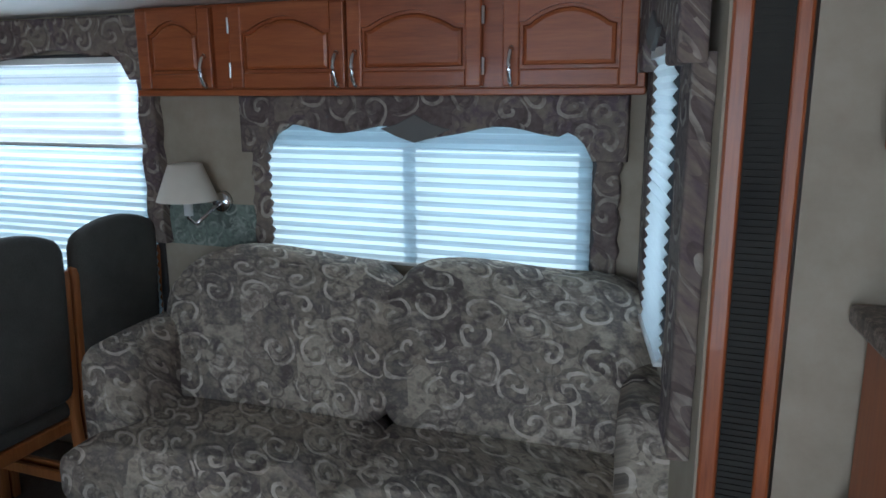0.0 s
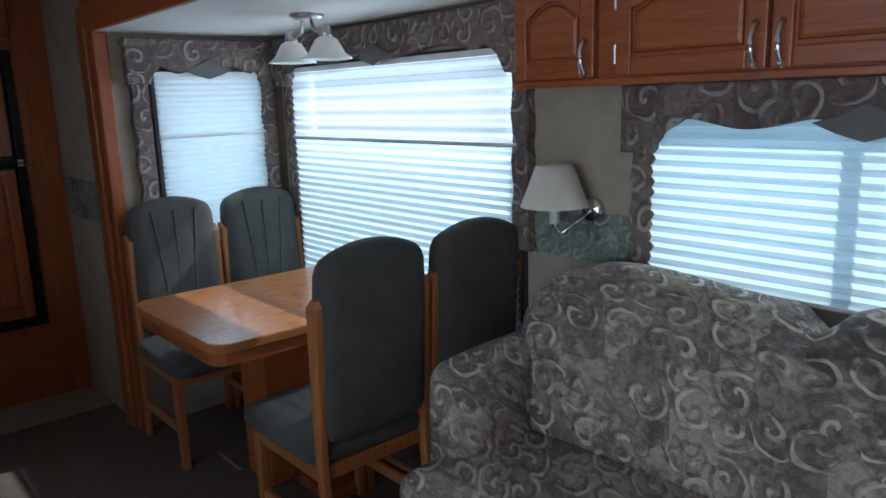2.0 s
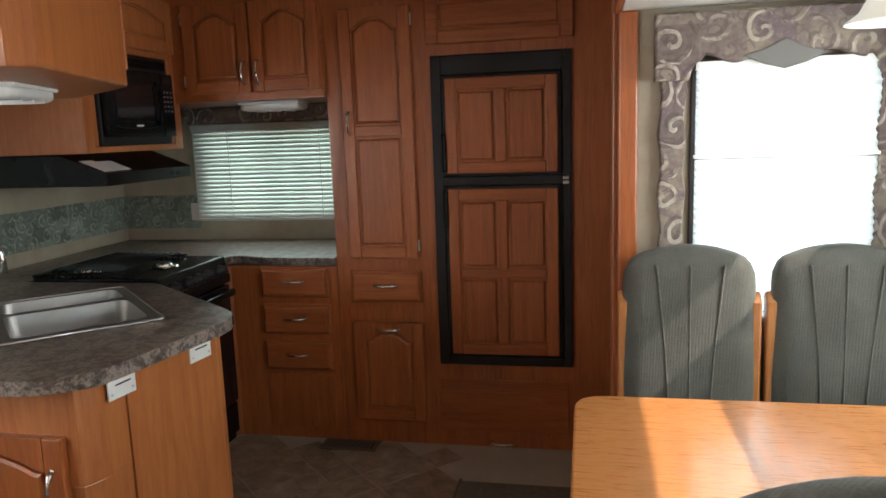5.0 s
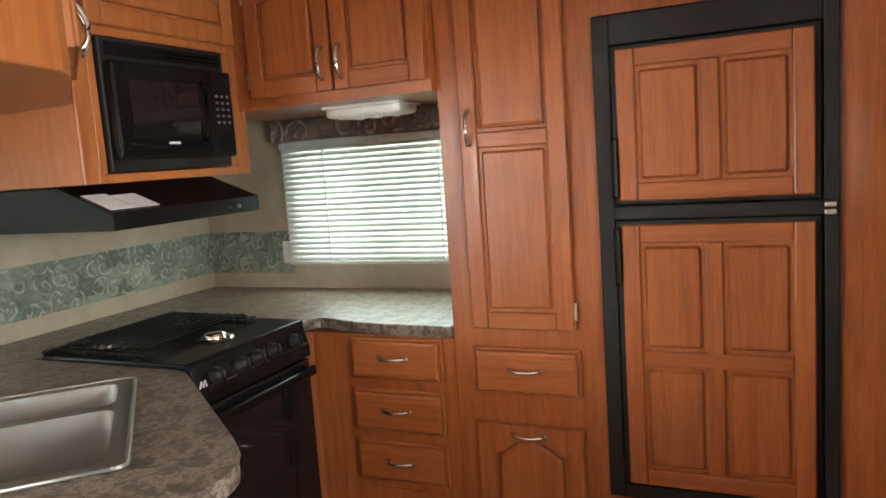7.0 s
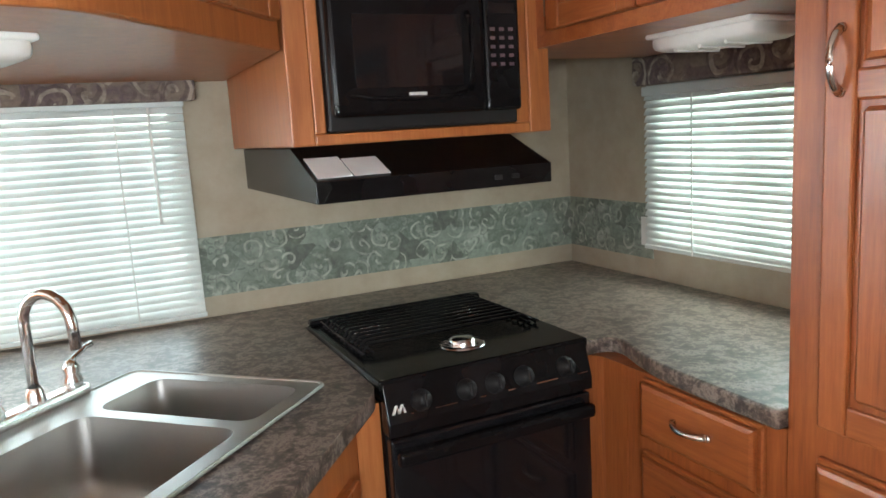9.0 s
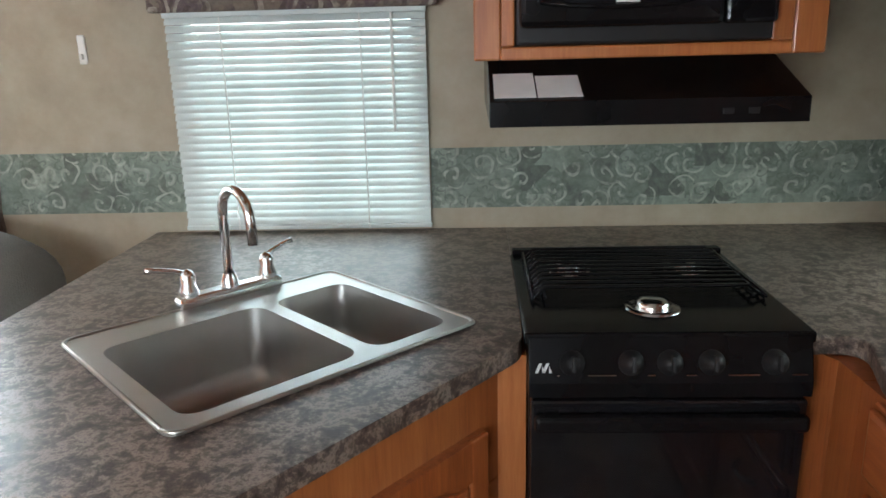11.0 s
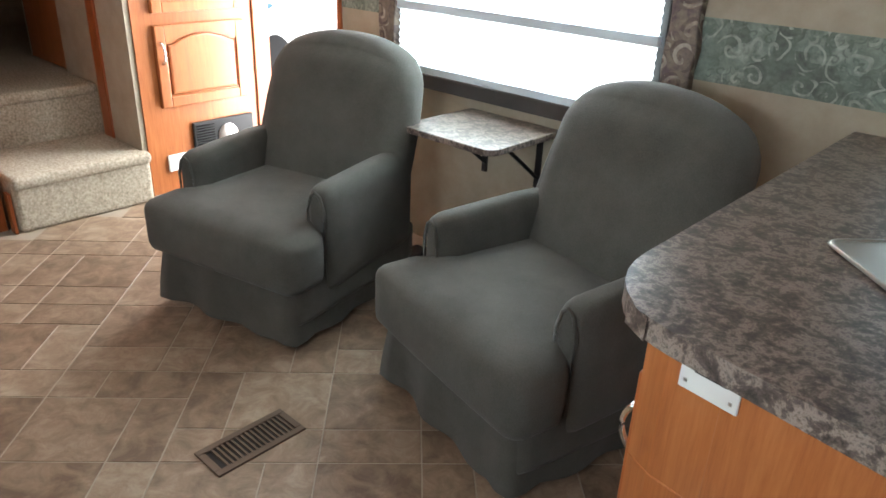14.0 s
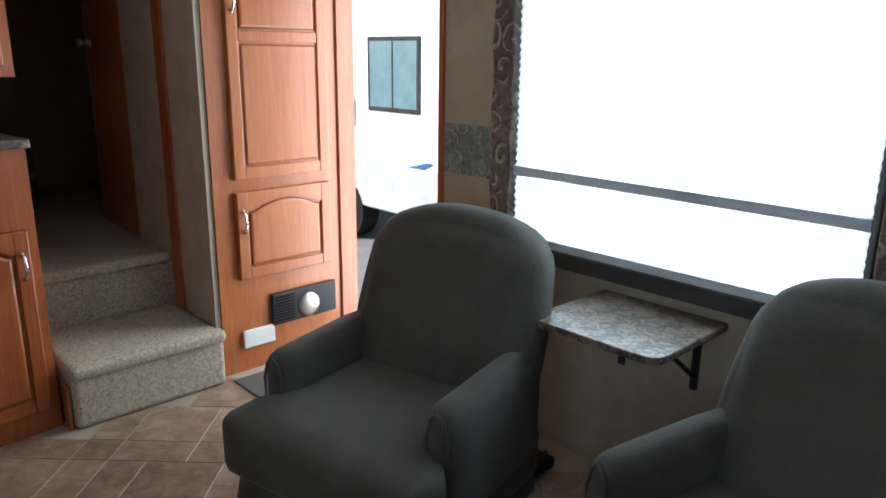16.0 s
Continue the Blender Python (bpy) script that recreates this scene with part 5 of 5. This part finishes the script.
for _x in (0.05, 0.5, 0.93):
    panel_door(tv, _x, 0.1, 0.4, 0.75, True, "rt")
    panel_door(tv, _x, 1.46, 0.4, 0.6, True, "r")
structure("wall_bedroom_east", boxes((4.5, 4.6, SOUTH, MAIN_N, -0.1, CEIL)), paper, WALL, "wall")
structure("wall_bedroom_north", boxes((2.2, 4.5, STEP_N + 0.6, MAIN_N - 0.002, -0.1, CEIL)), paper, WALL, "wall")
structure("wall_passage_north", boxes((2.19, 2.2, STEP_N, STEP_N + 0.7, 0, CEIL)), oak, "oak panel beside the stairs", "wall")
# passage with a bathroom door frame and the open bedroom door
structure("wall_passage_south", boxes((2.0, 2.435, SOUTH + 0.66, SOUTH + 0.712, 0.25, CEIL)), paper, WALL, "wall")
structure("trim_bath_frame", boxes((1.902, 1.998, SOUTH + 0.66, SOUTH + 0.73, 0.25, CEIL), bevel=0.006), oak, "dark oak door frame at the stairs", "trim")
bed_door = thing("door_bedroom", pose(2.44, SOUTH + 0.70, 0.535, 0, 0, -1), "open flush oak bedroom door with a metal knob", "door")
part("leaf", boxes((0, 0.57, -0.03, 0.0, 0.01, 1.6), bevel=0.003), honey, bed_door)
part("edge_strip", boxes((0.57, 0.582, -0.032, 0.002, 0.01, 1.6)), nickel, bed_door)
_bm = bmesh.new()
lathe(_bm, [(0.024, 0), (0.022, 0.01), (0.012, 0.014), (0.012, 0.03), (0.026, 0.045), (0.024, 0.06), (0.0, 0.066)], n=20)
part("knob", _bm, nickel, bed_door, "metal door knob", True, at=pose(0.52, 0.0, 1.02, -90, 0, 0))
bed = thing("bed", pose(3.9, 2.5, 0.53), "bed with a scrolled tapestry cover in the dark bedroom", "bed")
_bm = bmesh.new()
soft_box(_bm, -0.5, 0.55, -0.45, 0.5, 0.0, 0.45, 0.08, 7)
part("mattress", _bm, drape, bed, "", True)
# entry door frame
structure("trim_entry_frame", boxes((0.79, 0.82, SOUTH - T, SOUTH + 0.012, -0.05, 2.03), (1.562, 1.574, SOUTH - T, SOUTH + 0.003, -0.05, 2.03), (0.82, 1.562, SOUTH - T, SOUTH + 0.012, 2.0, 2.03), bevel=0.004), oak, "oak entry door frame", "trim")
mat_ = thing("door_mat", pose(1.15, 1.5, 0), "grey-green rubber door mat at the entry", "mat")
part("pad", boxes((-0.3, 0.35, -0.3, 0.33, 0.0, 0.01), bevel=0.004), grey_cloth, mat_)


def floor_vent(at, label, l, w):
    v = thing("floor_vent", at, label, "vent")
    part("frame", boxes((0, l, 0, 0.022, 0.001, 0.009), (0, l, w - 0.022, w, 0.001, 0.009), (0, 0.022, 0.022, w - 0.022, 0.001, 0.009), (l - 0.022, l, 0.022, w - 0.022, 0.001, 0.009), bevel=0.002), vent_metal, v)
    part("well", boxes((0.022, l - 0.022, 0.022, w - 0.022, 0.0005, 0.0025)), black_matt, v)
    n = int((l - 0.05) / 0.016)
    for i in range(n):
        x = 0.028 + i * 0.016
        part("slat", boxes((x, x + 0.007, 0.022, w - 0.022, 0.003, 0.008)), vent_metal, v)


strip = thing("power_strip", pose(0.05, 1.43, 0), "black power strip and cord on the floor between the armchairs", "power strip")
part("bar", boxes((-0.05, 0.05, -0.14, 0.14, 0.002, 0.05), bevel=0.012), black_matt, strip)
_bm = bmesh.new()
tube(_bm, [(0, 0.13, 0.02), (0.03, 0.17, 0.008), (0.07, 0.13, 0.008), (0.08, 0.0, 0.008), (0.04, -0.2, 0.008)], 0.006, 6)
part("cord", _bm, black_matt, strip, "", True)

floor_vent(pose(-0.44, 2.45, 0, 0, 0, 90), "brown slotted metal floor vent", 0.3, 0.135)
floor_vent(pose(-3.17, 2.55, 0, 0, 0, 90), "brown slotted metal floor vent by the cabinets", 0.28, 0.115)
_h = thing("wall_hook", pose(-1.38, SOUTH, 1.506), "small white plastic hook on the wallpaper", "hook")
part("plate", boxes((-0.012, 0.012, 0, 0.006, -0.044, 0.044), bevel=0.005), white_plastic, _h)
part("peg", boxes((-0.005, 0.005, 0.006, 0.022, -0.03, -0.012), bevel=0.003), nickel, _h)
_h = thing("wall_socket", pose(WEST, 1.585, 1.08), "beige wall socket beside the rear blind", "socket")
part("plate", boxes((0, 0.008, -0.02, 0.03, -0.05, 0.05), bevel=0.003), white_plastic, _h)

# ---- outside ----
asphalt = mottled("asphalt", ((0.3, (0.16, 0.155, 0.15)), (0.7, (0.24, 0.235, 0.225))), 3, 0.9)
trailer_white = plain("white_fibreglass", (0.78, 0.79, 0.8), 0.35)
trailer_glass = plain("tinted_glass", (0.16, 0.25, 0.27), 0.08)
trailer_blue = plain("blue_stripe", (0.05, 0.12, 0.3), 0.4)
leaf_green = mottled("hedge_leaf", ((0.3, (0.05, 0.1, 0.02)), (0.7, (0.12, 0.2, 0.05))), 12, 0.6)
structure("ground", boxes((-300, 300, -300, 300, -1.05, -0.9)), asphalt, "grey asphalt yard", "ground")
body_under = structure("wall_underfloor", boxes((WEST - T, 4.6, SOUTH - T, MAIN_N + T, -0.3, -0.1), (-2.613, 1.4, MAIN_N + T, NORTH + T, -0.3, -0.1)), trailer_white, "white underfloor of the caravan", "wall")
structure("roof", boxes((WEST - T, 4.6, SOUTH - T, MAIN_N + T, CEIL + 0.08, CEIL + 0.2), (-2.613, 1.4, MAIN_N + T, NORTH + T, SLIDE_CEIL + 0.08, SLIDE_CEIL + 0.14)), trailer_white, "white caravan roof", "roof")


def motorhome(at, label, length, height, wins):
    m = thing("parked_motorhome", at, label, "vehicle")
    bm = bmesh.new()
    box(bm, 0, length, 0, 2.4, 0.45, height, 0.12, 3)
    part("body", bm, trailer_white, m)
    for x in (1.2, 3.0, 4.8, 6.6):
        bm = bmesh.new()
        prism(bm, [(x, 1.01), (x + 0.55, 1.03), (x + 0.85, 1.18), (x + 0.75, 1.19)], -0.008, 0.0, "xz")
        part("stripe", bm, trailer_blue, m)
    part("lower_trim", boxes((0.1, length - 0.1, -0.01, 0.0, 0.5, 1.1), bevel=0.004), plain("grey_trim", (0.5, 0.51, 0.52), 0.4), m)
    for x0, x1, z0, z1 in wins:
        w = part("window", boxes((x0, x1, -0.02, 0.0, z0, z1), bevel=0.008), frame_dark, m)
        part("pane", boxes((x0 + 0.05, (x0 + x1) / 2 - 0.015, -0.024, -0.02, z0 + 0.05, z1 - 0.05)), trailer_glass, w)
        part("pane", boxes(((x0 + x1) / 2 + 0.015, x1 - 0.05, -0.024, -0.02, z0 + 0.05, z1 - 0.05)), trailer_glass, w)
    for x in (length * 0.2, length * 0.72):
        bm = bmesh.new()
        tube(bm, [(x, -0.02, 0.4), (x, 0.25, 0.4)], 0.4, 24)
        part("wheel", bm, black_matt, m)
    return m


motorhome(pose(-7, 8.2, -0.9), "white motorhome parked beyond the dining window", 9.5, 3.0, [(1.5, 2.6, 1.8, 2.5), (4.2, 5.6, 1.75, 2.45), (6.9, 8.2, 1.7, 2.5)])
_home = motorhome(pose(8.5, -2.4, -0.9, 0, 0, 180), "white motorhome with blue stripes parked outside the entry", 10.5, 3.3, [(2.64, 3.61, 1.74, 2.62), (7.0, 8.2, 2.1, 2.9)])


part("wing_mirror", boxes((2.09, 2.27, -0.42, -0.3, 1.89, 2.21), bevel=0.03), black_matt, _home)
part("mirror_arm", boxes((2.16, 2.20, -0.34, -0.001, 1.83, 1.88), bevel=0.01), black_matt, _home)


def bush(at, label):
    """A hedge of many small leaves on short stems."""
    b = thing("hedge", at, label, "hedge")
    bm = bmesh.new()
    for i in range(2600):
        u = Vector((random.gauss(0, 0.5), random.gauss(0, 1.3), abs(random.gauss(1.4, 0.8))))
        s = random.uniform(0.05, 0.11)
        q = Euler((random.uniform(0, 6), random.uniform(0, 6), random.uniform(0, 6))).to_matrix()
        vs = [bm.verts.new(u + q @ Vector(p)) for p in ((-s, 0, 0), (0, -s * 0.45, 0.01), (s, 0, 0), (0, s * 0.45, 0.01))]
        bm.faces.new(vs)
    part("leaves", bm, leaf_green, b)
    bm = bmesh.new()
    for k in range(7):
        y = -1.5 + k * 0.5
        tube(bm, [(0, y, 0), (0.1, y + 0.1, 0.9), (0.0, y + 0.2, 1.9)], [0.04, 0.03, 0.012], 6)
    part("stems", bm, oak, b)


bush(pose(-6.6, 2.3, -0.9), "green hedge beyond the rear kitchen window")

# ---- floor tiles ----
_tiles = {}


def tile_mesh(a, b):
    """One vinyl tile face, a by b metres; alike tiles share a mesh."""
    if (a, b) not in _tiles:
        bm = bmesh.new()
        box(bm, 0.002, a - 0.002, 0.002, b - 0.002, 0.0, 0.0022, 0.0012, 1)
        me = bpy.data.meshes.new("tile")
        bm.to_mesh(me)
        bm.free()
        me.materials.append(tile)
        _tiles[a, b] = me
    return _tiles[a, b]


U = 0.15
SETS = [[(0, 0, 2, 2), (2, 0, 1, 2), (0, 2, 2, 1), (2, 2, 1, 1)], [(0, 0, 1, 2), (1, 0, 2, 2), (0, 2, 1, 1), (1, 2, 2, 1)],
        [(0, 0, 3, 1), (0, 1, 2, 2), (2, 1, 1, 2)], [(0, 0, 2, 1), (2, 0, 1, 1), (0, 1, 1, 2), (1, 1, 2, 2)]]
_turn = Matrix.Rotation(radians(45), 2)
for _i in range(-14, 14):
    for _j in range(-14, 14):
        for _a, _b, _w, _h in SETS[(_i * 3 + _j * 5 + _i * _j) % 4]:
            _o = Vector((_i * 3 + _a, _j * 3 + _b)) * U
            _c = _turn @ (_o + Vector((_w, _h)) * U / 2) + Vector((-0.4, 2.2))
            if not (-3.2 < _c.x < EAST - 0.1 and SOUTH + 0.12 < _c.y < 3.3) or _c.x < -1.75 and _c.y < 2.02:
                continue
            _p = _turn @ _o + Vector((-0.4, 2.2))
            _t = new("tile", tile_mesh(_w * U, _h * U))
            _t.parent = floor
            _t.matrix_basis = Matrix.Translation((_p.x, _p.y, 0.0)) @ Matrix.Rotation(radians(45), 4, "Z")
